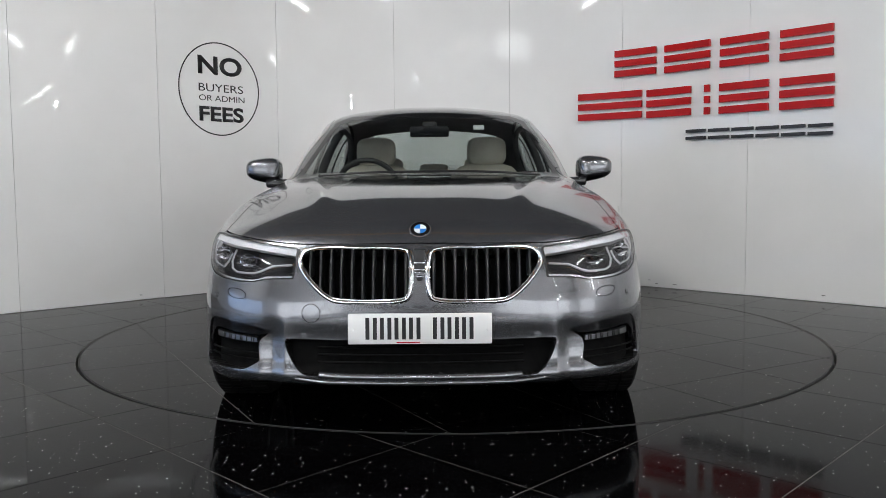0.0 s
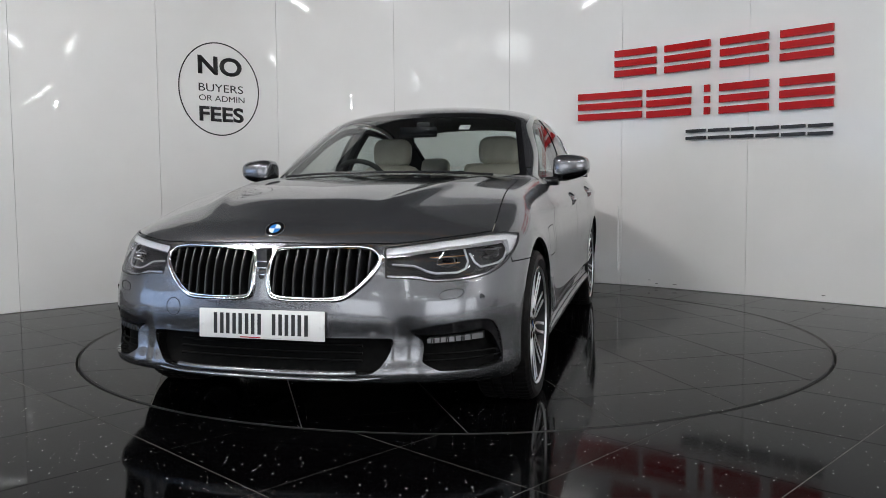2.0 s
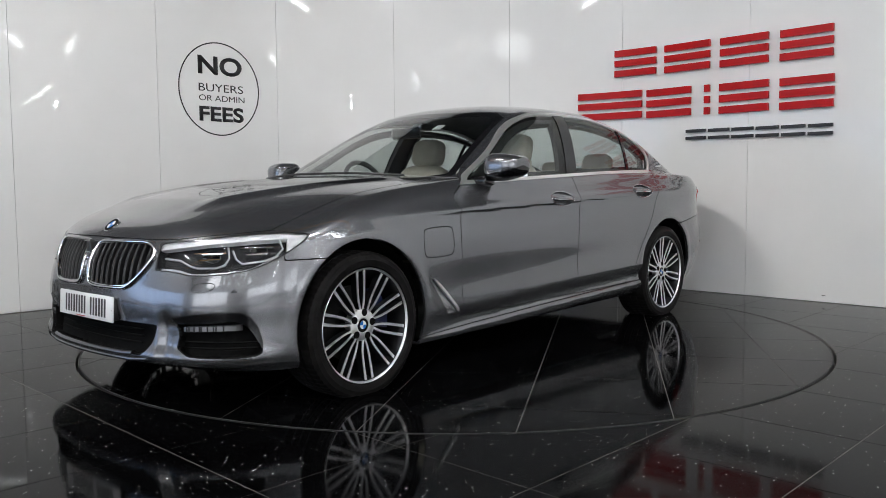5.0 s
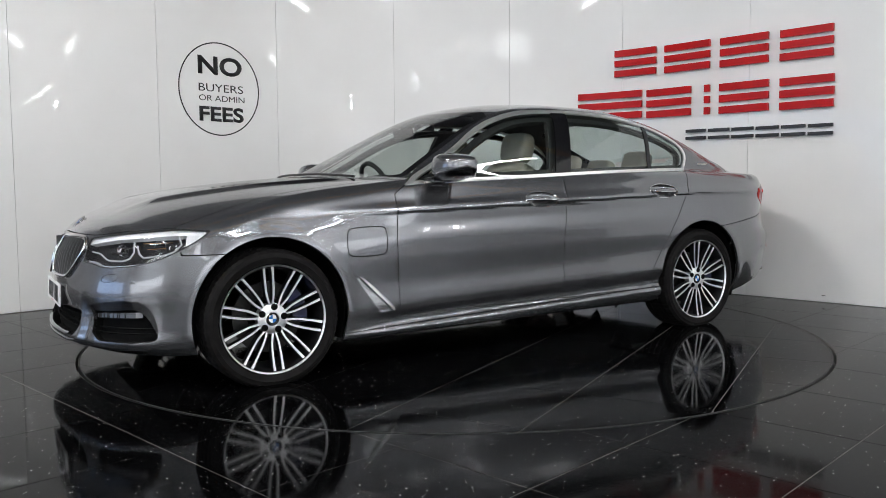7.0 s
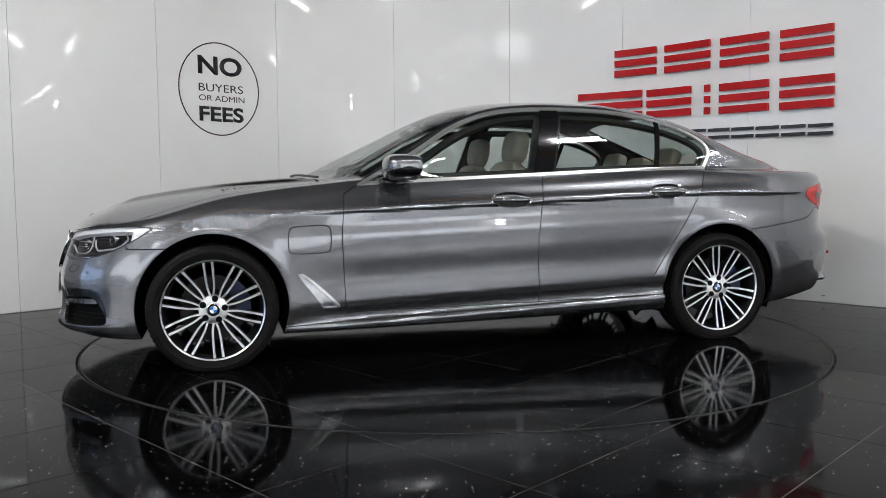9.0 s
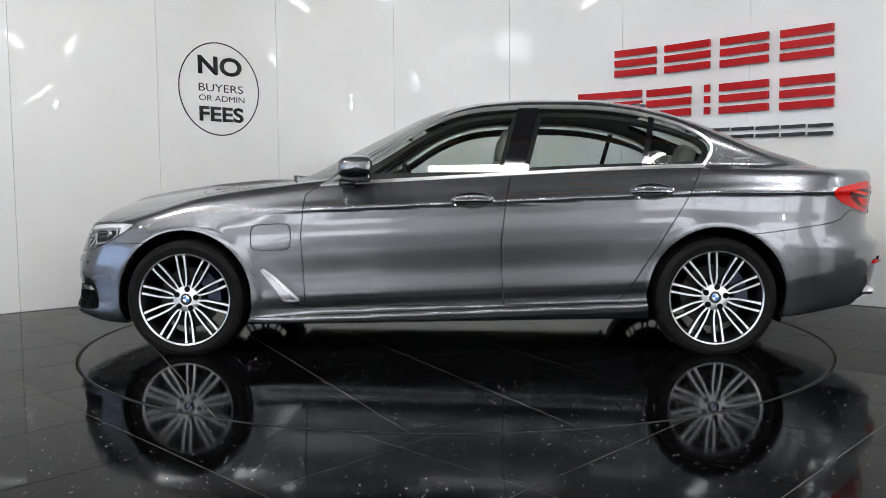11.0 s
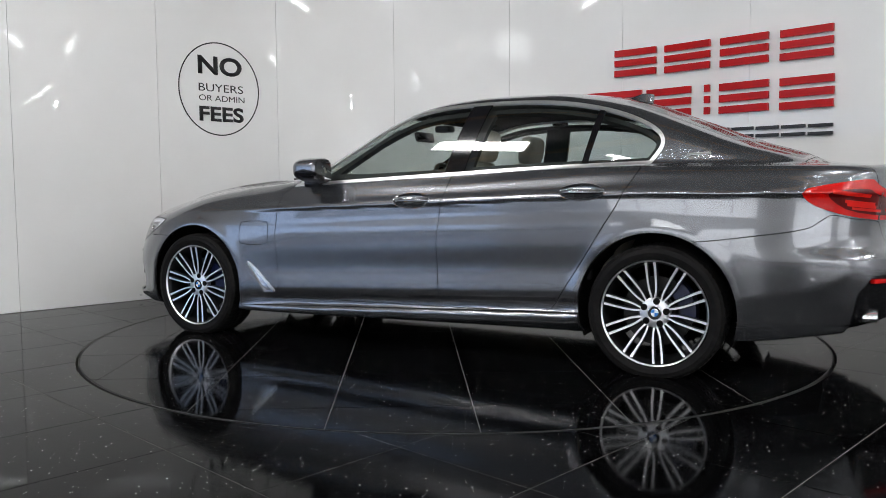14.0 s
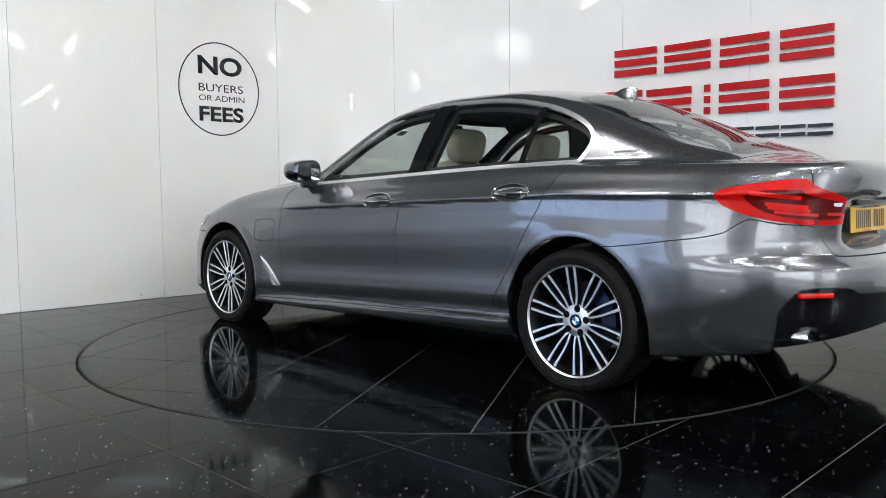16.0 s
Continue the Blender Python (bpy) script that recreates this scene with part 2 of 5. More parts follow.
def build_wall():
    back = tagged(part("wall_north", wall_slab(-4.6, 7.6, 0, WALL_H, -0.15, -0.012, 80), JOINT), "white curved corner wall of glossy panels", "wall", kind="structure")
    seams = [-4.58, -4.045, -2.88, -1.715, -0.535, 0.635, 1.768, 2.985, 4.15, 5.32, 6.49, 7.55]
    for a, b in zip(seams, seams[1:]):
        part("panel", smooth(wall_slab(a + 0.0018, b - 0.0018, 0.004, WALL_H, -0.012, 0.0, 12), 30), PANEL, back)
    # a small access hatch low in the bend
    part("hatch", wall_slab(1.36, 1.742, 0.14, 0.755, 0.0005, 0.02, 6), PANEL, back, "white access hatch")
    # scuffs near the floor
    for a, w, z in ((2.30, 0.045, 0.035), (2.05, 0.02, 0.06), (2.12, 0.03, 0.03), (3.62, 0.03, 0.05), (-3.1, 0.02, 0.04)):
        part("scuff", wall_slab(a, a + w, z, z + 0.005, 0.0002, 0.001, 1), BLACK, back, "dark scuff mark")
    return back


build_wall()


def clip_outside(sq, r, n=10):
    """The parts of a square outside the circle of radius r round the origin."""
    pts = []
    for (x0, y0), (x1, y1) in zip(sq, sq[1:] + sq[:1]):
        pts += [(x0 + (x1 - x0) * k / n, y0 + (y1 - y0) * k / n) for k in range(n)]
    out = [math.hypot(*p) > r for p in pts]
    if all(out):
        return [sq]
    if not any(out):
        return []
    m, polys = len(pts), []

    def cross(p, q):
        lo, hi = 0.0, 1.0
        f = lambda t: math.hypot(p[0] + (q[0] - p[0]) * t, p[1] + (q[1] - p[1]) * t) > r
        first = f(0)
        for _ in range(24):
            mid = (lo + hi) / 2
            lo, hi = (mid, hi) if f(mid) == first else (lo, mid)
        return (p[0] + (q[0] - p[0]) * lo, p[1] + (q[1] - p[1]) * lo)

    for i in range(m):
        if out[i] and not out[i - 1]:
            run = [cross(pts[i - 1], pts[i])]
            j = i
            while out[j % m]:
                run.append(pts[j % m])
                j += 1
            run.append(cross(pts[(j - 1) % m], pts[j % m]))
            a0, a1 = math.atan2(run[-1][1], run[-1][0]), math.atan2(run[0][1], run[0][0])
            d = (a1 - a0 + math.pi) % (2 * math.pi) - math.pi
            k = max(2, int(abs(d) / 0.03))
            run += [(r * math.cos(a0 + d * q / k), r * math.sin(a0 + d * q / k)) for q in range(1, k)]
            polys.append(run)
    return polys


def clip_inside(poly, r, n=150):
    """A convex outline cut by a circle round the origin."""
    for k in range(n):
        a = 2 * math.pi * (k + 0.5) / n
        c, s, d = math.cos(a), math.sin(a), r * math.cos(math.pi / n)
        res = []
        for p, q in zip(poly, poly[1:] + poly[:1]):
            fp, fq = p[0] * c + p[1] * s - d, q[0] * c + q[1] * s - d
            if fp <= 0:
                res.append(p)
            if fp * fq < 0:
                t = fp / (fp - fq)
                res.append((p[0] + (q[0] - p[0]) * t, p[1] + (q[1] - p[1]) * t))
        poly = res
        if len(poly) < 3:
            return []
    return poly


def tile_mesh(poly):
    """A thin tile with its edge eased by a millimetre."""
    cx, cy = sum(p[0] for p in poly) / len(poly), sum(p[1] for p in poly) / len(poly)
    bm = bmesh.new()
    lo = [bm.verts.new((x - cx, y - cy, -0.010)) for x, y in poly]
    hi = [bm.verts.new((x - cx, y - cy, -0.0006)) for x, y in poly]
    f = bm.faces.new(hi)
    n = len(poly)
    for k in range(n):
        bm.faces.new((lo[k], lo[(k + 1) % n], hi[(k + 1) % n], hi[k]))
    bmesh.ops.recalc_face_normals(bm, faces=bm.faces)
    bmesh.ops.inset_region(bm, faces=[f], thickness=0.0008, depth=0.0006 if f.normal.z > 0 else -0.0006)
    me = bpy.data.meshes.new("tile")
    bm.to_mesh(me)
    bm.free()
    me.materials.append(TILE)
    return me, cx, cy


def squares(turn, ou, ov, step, reach, gap=0.0016):
    """The outlines of a square grid turned by some degrees."""
    c, s = math.cos(radians(turn)), math.sin(radians(turn))
    k = int(reach / step) + 1
    for i in range(-k, k):
        for j in range(-k, k):
            u, v = ou + i * step, ov + j * step
            cs = [(u + gap, v + gap), (u + step - gap, v + gap), (u + step - gap, v + step - gap), (u + gap, v + step - gap)]
            yield [(a * c - b * s, a * s + b * c) for a, b in cs]


def build_floor():
    bm = bmesh.new()
    n = 128
    inner = [bm.verts.new((2.262 * math.cos(2 * math.pi * k / n), 2.262 * math.sin(2 * math.pi * k / n), -0.0012)) for k in range(n)]
    low = [bm.verts.new((v.co.x, v.co.y, -0.06)) for v in inner]
    outer = []
    for v in inner:
        q = 11.0 / max(abs(v.co.x), abs(v.co.y))
        outer.append(bm.verts.new((v.co.x * q, v.co.y * q, -0.0012)))
    for k in range(n):
        j = (k + 1) % n
        bm.faces.new((inner[k], inner[j], outer[j], outer[k]))
        bm.faces.new((low[k], low[j], inner[j], inner[k]))
    bm.faces.new(low)
    bmesh.ops.recalc_face_normals(bm, faces=bm.faces)
    floor = tagged(part("floor", bm, GROUT), "floor of polished black quartz tiles", "floor", kind="structure")
    full = None
    rest = bmesh.new()
    for sq in squares(46.6, -0.112, 0.262, 0.59, 11.0):
        x, y = sum(p[0] for p in sq) / 4, sum(p[1] for p in sq) / 4
        if max(abs(x), abs(y)) > 10.5 or abs(x) + y > 5.0:
            continue
        near = math.hypot(x, y) < 4.8
        for poly in clip_outside(sq, 2.2635):
            if near:
                if poly is sq:
                    full = full or tile_mesh(poly)
                    me, cx, cy = full[0], x, y
                else:
                    me, cx, cy = tile_mesh(poly)
                ob = new("tile", me)
                ob.location, ob.parent = (cx, cy, 0), floor
            else:
                prism(poly, -0.01, 0.0, into=rest)
    tagged(part("far_tiles", rest, TILE, floor), kind="stuff")
    return floor


def build_turntable():
    table = thing("turntable", "round turntable of black quartz tiles flush with the floor", "turntable")
    part("rim", lathe([(TABLE_R, -0.05), (TABLE_R, -0.0005), (TABLE_R - 0.004, 0.0), (TABLE_R - 0.007, -0.0035), (0.01, -0.0035)], 192, "Z"), EDGE, table, "thin metal edge of the turntable")
    part("tile_bed", lathe([(TABLE_R - 0.0072, -0.03), (TABLE_R - 0.0072, -0.0012), (0.001, -0.0012)], 128, "Z"), GROUT, table)
    full = None
    for sq in squares(30.0, 0.018, 0.05, 0.6, 2.8):
        poly = clip_inside(sq, TABLE_R - 0.007)
        if len(poly) < 3:
            continue
        x, y = sum(p[0] for p in sq) / 4, sum(p[1] for p in sq) / 4
        if len(poly) == 4 and max(math.hypot(*p) for p in sq) < TABLE_R - 0.01:
            full = full or tile_mesh(sq)
            me, cx, cy = full[0], x, y
        else:
            me, cx, cy = tile_mesh(poly)
        ob = new("tile", me)
        ob.location, ob.parent = (cx, cy, 0), table
    return table


build_floor()
TABLE = build_turntable()


def build_hall():
    """The unseen hall behind the camera: plain walls, roof, beams, tube lights and windows."""
    h = 6.0
    tagged(part("ceiling", box((-11, -11, h), (11, 6, h + 0.2)), ROOF_SHEET), "dark sheet-metal hall roof", "ceiling", kind="structure")
    solid = [("wall_back", (-11, 6, 0), (11, 6.2, h))]
    # each outer wall: its openings from sill to head, with piers between them
    for side, spans in (("south", ((-9.0, -1.6), (2.2, 9.0))), ("west", ((-10.0, -2.0),)), ("east", ((-10.8, -7.4),))):
        along = (lambda a0, a1, z0, z1: ((a0, -11.2, z0), (a1, -11, z1))) if side == "south" else (lambda a0, a1, z0, z1: ((-11.2, a0, z0), (-11, a1, z1))) if side == "west" else (lambda a0, a1, z0, z1: ((11, a0, z0), (11.2, a1, z1)))
        edges = [-11.0] + [e for sp in spans for e in sp] + [11.0 if side == "south" else 6.0]
        for a0, a1 in zip(edges[::2], edges[1::2]):
            solid.append(("wall_%s_pier" % side, *along(a0, a1, 0, h)))
        for a0, a1 in spans:
            solid.append(("wall_%s_sill" % side, *along(a0, a1, 0, 0.5)))
            solid.append(("wall_%s_head" % side, *along(a0, a1, 2.9, h)))
    # walls out of view, kept pale to throw light back on the car
    for nm, lo, hi in solid:
        tagged(part(nm, box(lo, hi), HALL_WALL), "plain painted hall wall, out of view, closing the hall", "wall", kind="structure")
    # unseen windows, placed to brighten the car's flanks; the west one gives blue reflections
    for k, (m, a0, a1, sky) in enumerate(((pose(0, -11.1, 0), -9.0, -1.6, DAY), (pose(0, -11.1, 0), 2.2, 9.0, DAY), (pose(11.1, 0, 0, 0, 0, 90), -10.8, -7.4, DAY), (pose(-11.1, 0, 0, 0, 0, 90), -10.0, -2.0, BLUE_DAY))):
        out = -1.4 if k < 3 else 1.4
        tagged(part("backdrop", box((a0 - 1.5, out - 0.05, -0.5), (a1 + 1.5, out + 0.05, 4.2), m=m), sky), "pale glowing sheet outside the unseen hall window, added for light" if k < 3 else "blue daylight outside the side window", "backdrop", kind="structure")
        win = tagged(part("window_%d" % (k + 1), box((a0, -0.03, 0.5), (a1, 0.03, 0.56), 0.005, m), GLOSS_BLACK), "wide unseen window with dark frame, added to light the car", "window", kind="structure")
        part("frame_rail", box((a0, -0.03, 2.84), (a1, 0.03, 2.9), 0.005, m), GLOSS_BLACK, win)
        bays = 4
        for q in range(bays + 1):
            x = a0 + (a1 - a0 - 0.06) * q / bays
            part("mullion", box((x, -0.03, 0.56), (x + 0.06, 0.03, 2.84), 0.005, m), GLOSS_BLACK, win)
            if q < bays:
                pane = part("pane", box((x + 0.062, -0.003, 0.562), (x + (a1 - a0 - 0.06) / bays - 0.002, 0.003, 2.838), m=m), CLEAR, win)
                pane.visible_shadow = False
    for k, y in enumerate((-8.5, -5.0, -1.5)):
        b = thing("roof_beam", "orange-painted steel roof beam under the ceiling", "beam", pose(0, y, h - 0.32), "roof beams")
        part("flange", box((-10.9, -0.1, -0.02), (10.9, 0.1, 0.0)), BEAM, b)
        part("flange", box((-10.9, -0.1, 0.28), (10.9, 0.1, 0.3)), BEAM, b)
        part("web", box((-10.9, -0.012, 0.0), (10.9, 0.012, 0.28)), BEAM, b)
    # the last three, by the side walls, are added only to brighten those walls
    for x, y, z, r in ((-3.2, -6.7, 5.4, 90), (3.2, -6.7, 5.4, 90), (0.0, -7.4, 5.4, 0), (-9.0, -6.8, 5.86, 90), (8.9, -3.2, 5.86, 90), (8.9, -6.8, 5.86, 90)):
        l = thing("ceiling_light", "long white tube light hung under the unseen roof", "lamp", pose(x, y, z, 0, 0, r), "tube lights")
        part("housing", box((-0.95, -0.12, 0.03), (0.95, 0.12, 0.08), 0.01), WHITE, l)
        part("diffuser", box((-0.9, -0.09, 0.0), (0.9, 0.09, 0.03), 0.008), TUBE, l, "glowing diffuser")
        part("cable", tube([(-0.7, 0, 0.08), (-0.7, 0, h - z)], 0.004), BLACK, l)
        part("cable", tube([(0.7, 0, 0.08), (0.7, 0, h - z)], 0.004), BLACK, l)
    # daylit panels high in the far wall
    for x0, x1, z0, z1 in ((1.85, 2.45, 3.62, 4.1), (0.95, 1.25, 4.2, 4.62), (0.15, 0.45, 4.42, 4.82), (-1.35, -0.98, 4.68, 5.12), (-2.5, -2.15, 5.0, 5.25), (-2.95, -2.65, 4.5, 4.92),
                           (-6.4, -3.7, 4.62, 5.35), (-0.1, 0.4, 3.85, 4.08), (-2.05, -1.6, 4.2, 4.45)):
        w = tagged(part("skylight", box((x0, -11.0, z0), (x1, -10.985, z1), 0.003), PANE), "translucent daylight panel high in the hall wall", "window", kind="structure")
        part("frame_rail", box((x0 - 0.03, -11.0, z0 - 0.03), (x1 + 0.03, -10.98, z0)), GLOSS_BLACK, w)
        part("frame_rail", box((x0 - 0.03, -11.0, z1), (x1 + 0.03, -10.98, z1 + 0.03)), GLOSS_BLACK, w)
    # small lamps on the far and side walls
    for a, b, r in (((7.9, -10.93, 4.25), (7.9, -10.93, 5.2), 0.014), ((7.35, -10.9, 3.35), (7.35, -10.9, 3.75), 0.045), ((10.93, -5.2, 4.97), (10.93, -5.55, 4.27), 0.013),
                    ((10.93, -6.7, 3.15), (10.93, -5.95, 3.62), 0.013), ((10.9, -5.8, 3.1), (10.9, -5.8, 3.26), 0.045), ((10.93, -7.0, 5.03), (10.93, -6.6, 4.6), 0.022)):
        l = thing("wall_lamp", "bright tube lamp on the hall wall", "lamp", group="wall lamps")
        part("diffuser", tube([a, b], r, 10), TUBE, l, "glowing diffuser")
        d = Vector((0.0, -0.05, 0.0)) if a[1] < -10 else Vector((0.05, 0.0, 0.0))
        part("bracket", tube([(Vector(a) + Vector(b)) / 2, (Vector(a) + Vector(b)) / 2 + d * 2], 0.02, 8), WHITE, l)


build_hall()
area("key_flood", (-4.6, -3.6, 5.85), (0.3, 1.4, 0.8), 1.5, 0.8, 350, (1.0, 0.985, 0.965))
# added fill from the right; no lamp is known there
area("right_fill", (4.6, -3.4, 5.85), (0.0, 1.4, 0.8), 0.8, 0.35, 90, (0.98, 0.99, 1.0))

# ---------------------------------------------------------------- the car
# x forward from mid-wheelbase, y to its left, z up


def ramp(x, *pairs):
    """Smooth curve through (place, value) pairs."""
    px, pv = np.array(pairs[::2], float), np.array(pairs[1::2], float)
    d = np.diff(pv) / np.diff(px)
    m = np.zeros(len(px))
    for k in range(1, len(px) - 1):
        if d[k - 1] * d[k] > 0:
            w1, w2 = 2 * (px[k + 1] - px[k]) + px[k] - px[k - 1], px[k + 1] - px[k] + 2 * (px[k] - px[k - 1])
            m[k] = (w1 + w2) / (w1 / d[k - 1] + w2 / d[k])
    m[0], m[-1] = d[0], d[-1]
    x = np.clip(x, px[0], px[-1])
    k = np.clip(np.searchsorted(px, x, "right") - 1, 0, len(px) - 2)
    h = px[k + 1] - px[k]
    t = (x - px[k]) / h
    return (pv[k] * (1 + 2 * t) * (1 - t) ** 2 + m[k] * h * t * (1 - t) ** 2 + pv[k + 1] * t * t * (3 - 2 * t) + m[k + 1] * h * t * t * (t - 1))


def step(a, b, x):
    t = np.clip((x - a) / (b - a), 0, 1)
    return t * t * (3 - 2 * t)


def smax(a, b, k):
    h = np.clip(0.5 + 0.5 * (a - b) / k, 0, 1)
    return b + (a - b) * h + k * h * (1 - h)


def smin(a, b, k):
    return -smax(-a, -b, k)


XF, XR = 1.2, -1.55      # where the plan begins to round off towards nose and tail


def crease_z(z, x):
    """Height measured along the rising shoulder line."""
    return z + 0.037 * (x + 0.3)


def half_width(x, z):
    w = ramp(x, -2.6, 0.915, -1.9, 0.928, -1.45, 0.934, -0.9, 0.922, 0.0, 0.917, 0.8, 0.921, 1.4, 0.934, 1.9, 0.932, 2.4, 0.92)
    q = crease_z(z, x)
    door = ramp(q, 0.10, -0.10, 0.18, -0.045, 0.21, -0.018, 0.238, -0.013, 0.275, -0.036, 0.30, -0.035, 0.345, -0.014, 0.375, -0.008,
                0.48, -0.012, 0.62, -0.001, 0.70, 0.0, 0.79, -0.009, 0.835, -0.009, 0.852, -0.003, 0.866, -0.008, 0.90, -0.034, 0.95, -0.062, 1.0, -0.092, 1.1, -0.18)
    wing = ramp(z, 0.10, -0.06, 0.18, -0.014, 0.25, -0.002, 0.4, 0.0, 0.6, -0.002, 0.7, -0.012, 0.78, -0.034, 0.85, -0.066, 0.95, -0.13, 1.1, -0.26)
    back = ramp(z, 0.10, -0.10, 0.2, -0.05, 0.3, -0.025, 0.45, -0.012, 0.60, -0.004, 0.70, -0.006, 0.80, -0.018, 0.87, -0.021, 0.892, -0.013, 0.906, -0.020, 0.95, -0.048, 1.02, -0.09, 1.1, -0.15)
    f, r = step(0.6, 1.35, x), step(-1.15, -1.85, x)
    d = door * (1 - f) * (1 - r) + wing * f + back * r
    # flared arch lips
    for cx in (1.4875, -1.4875):
        rr = np.hypot(x - cx, z - 0.318)
        d = d + 0.005 * np.exp(-((rr - 0.40) / 0.035) ** 2) * step(0.2, 0.3, z)
    return w + d


def nose_x(z, y):
    a = np.abs(y)
    x = ramp(z, 0.10, 2.20, 0.19, 2.265, 0.215, 2.325, 0.24, 2.335, 0.30, 2.315, 0.37, 2.308, 0.44, 2.315, 0.50, 2.308, 0.55, 2.296, 0.65, 2.272, 0.72, 2.236, 0.78, 2.17, 0.84, 2.05, 0.95, 1.8)
    x = x + 0.016 - 0.028 * (1 - np.exp(-(a / 0.35) ** 2))
    # the mask round the grille stands proud, the bumper dips beside it
    x = x + 0.018 * np.exp(-((z - 0.60) / 0.11) ** 2) * np.exp(-(a / 0.36) ** 4)
    return x


def tail_x(z, y):
    a = np.abs(y)
    x = ramp(z, 0.10, -2.40, 0.2, -2.46, 0.3, -2.55, 0.40, -2.585, 0.52, -2.600, 0.585, -2.592, 0.605, -2.575, 0.65, -2.52, 0.70, -2.505, 0.80, -2.515, 0.92, -2.535, 0.985, -2.545, 1.05, -2.53, 1.2, -2.4)
    x = x + 0.092 * np.exp(-((z - 0.768) / 0.1) ** 4) * np.exp(-(a / 0.40) ** 8)
    return x - 0.03


def skirt(x, y, z):
    w = half_width(x, z)
    u = np.clip((x - XF) / (nose_x(z, y) - XF), 0, None) + np.clip((XR - x) / (XR - tail_x(z, y)), 0, None)
    v = np.abs(y) / w
    n = np.where(x > 0, 4.8 - 0.4 * step(0.5, 0.68, z), 3.5)
    m = np.where(x > 0, 3.3 - 0.3 * step(0.5, 0.68, z), 2.7)
    f = ((u ** n + v ** m + 1e-9) ** (1 / 2.4) - 1) * 0.93
    # the rear bumper tucks in below a crease that climbs to the lamp
    ang = np.degrees(np.arctan2(np.abs(y), np.maximum(XR - x, 1e-4)))
    crease = ramp(ang, 25, 0.57, 40, 0.56, 46, 0.525, 51, 0.475, 66, 0.412, 85, 0.36)
    f = f + 0.2 * smax(crease - z, 0.0 * z, 0.02) * step(38, 54, ang) * step(-1.75, -2.0, x)
    # a channel between the middle intake and the side intake
    a = np.abs(y)
    front = step(1.9, 2.05, x) * step(0.47, 0.36, z)
    return f + front * (0.016 * np.exp(-((a - 0.555) / 0.03) ** 2) - 0.008 * np.exp(-((a - 0.50) / 0.02) ** 2))


def deck(x, y):
    """Height of bonnet and boot lid."""
    a = np.abs(y)
    zc = ramp(x, -2.62, 0.965, -2.54, 1.003, -2.45, 1.028, -2.2, 1.048, -1.9, 1.056, -1.4, 1.055, -0.2, 1.0, 0.7, 1.01, 0.95, 1.005, 1.3, 0.980, 1.68, 0.937, 1.93, 0.890, 2.08, 0.850, 2.2, 0.803, 2.25, 0.745, 2.32, 0.64)
    drop = ramp(x, -2.6, 0.045, -2.0, 0.035, -1.2, 0.02, 0.6, 0.03, 1.0, 0.06, 1.4, 0.078, 1.85, 0.130, 2.2, 0.15)
    z = zc - drop * (a / 0.8) ** 2.8
    # two ridges run from the grille to the pillars
    ridge = ramp(x, 0.9, 0.60, 1.5, 0.50, 2.2, 0.33)
    z = z + 0.015 * np.exp(-((a - ridge) / 0.045) ** 2) * step(0.85, 1.1, x) * step(2.3, 2.05, x)
    # kicked-up boot edge
    z = z + 0.012 * np.exp(-((x + 2.5) / 0.05) ** 2)
    return z


def cabin(x, y, z):
    a = np.abs(y)
    xs = x + 0.20 * a * a * step(-0.6, 0.1, x) - 0.20 * a * a * step(-0.8, -1.3, x)
    zr = 0.014 + ramp(xs, -2.7, 0.80, -2.4, 0.94, -2.25, 1.02, -2.12, 1.082, -1.93, 1.142, -1.6, 1.274, -1.32, 1.382, -1.1, 1.434, -0.8, 1.466, -0.5, 1.469, -0.2, 1.455, 0.0, 1.425, 0.19, 1.358, 0.445, 1.238, 0.70, 1.112, 0.95, 0.985, 1.15, 0.88)
    zr = zr - (0.055 - 0.03 * step(-1.0, -1.5, x)) * (a / 0.6) ** 2.4
    side = ramp(z, 0.80, 0.90, 0.98, 0.832, 1.12, 0.790, 1.25, 0.738, 1.38, 0.664, 1.5, 0.57)
    side = side + ramp(x, -2.4, -0.42, -2.1, -0.17, -1.9, -0.09, -1.4, -0.025, -0.9, -0.005, -0.2, 0.0, 0.4, -0.006, 0.8, -0.03, 1.1, -0.08)
    return np.maximum.reduce([smax((a - side) * 0.9, (z - zr) * 0.9, 0.07), x - 1.25, -2.3 - x, 0.85 - z])


def outer(x, y, z):
    low = smax(skirt(x, y, z), (z - deck(x, y)) * 0.95, 0.045)
    f = smin(low, cabin(x, y, z), 0.028)
    under = ramp(x, -2.65, 0.33, -2.45, 0.27, -2.1, 0.215, -1.9, 0.195, -1.1, 0.188, 0.0, 0.175, 1.1, 0.168, 1.9, 0.172, 2.2, 0.188, 2.4, 0.192)
    return smax(f, under - z, 0.02)


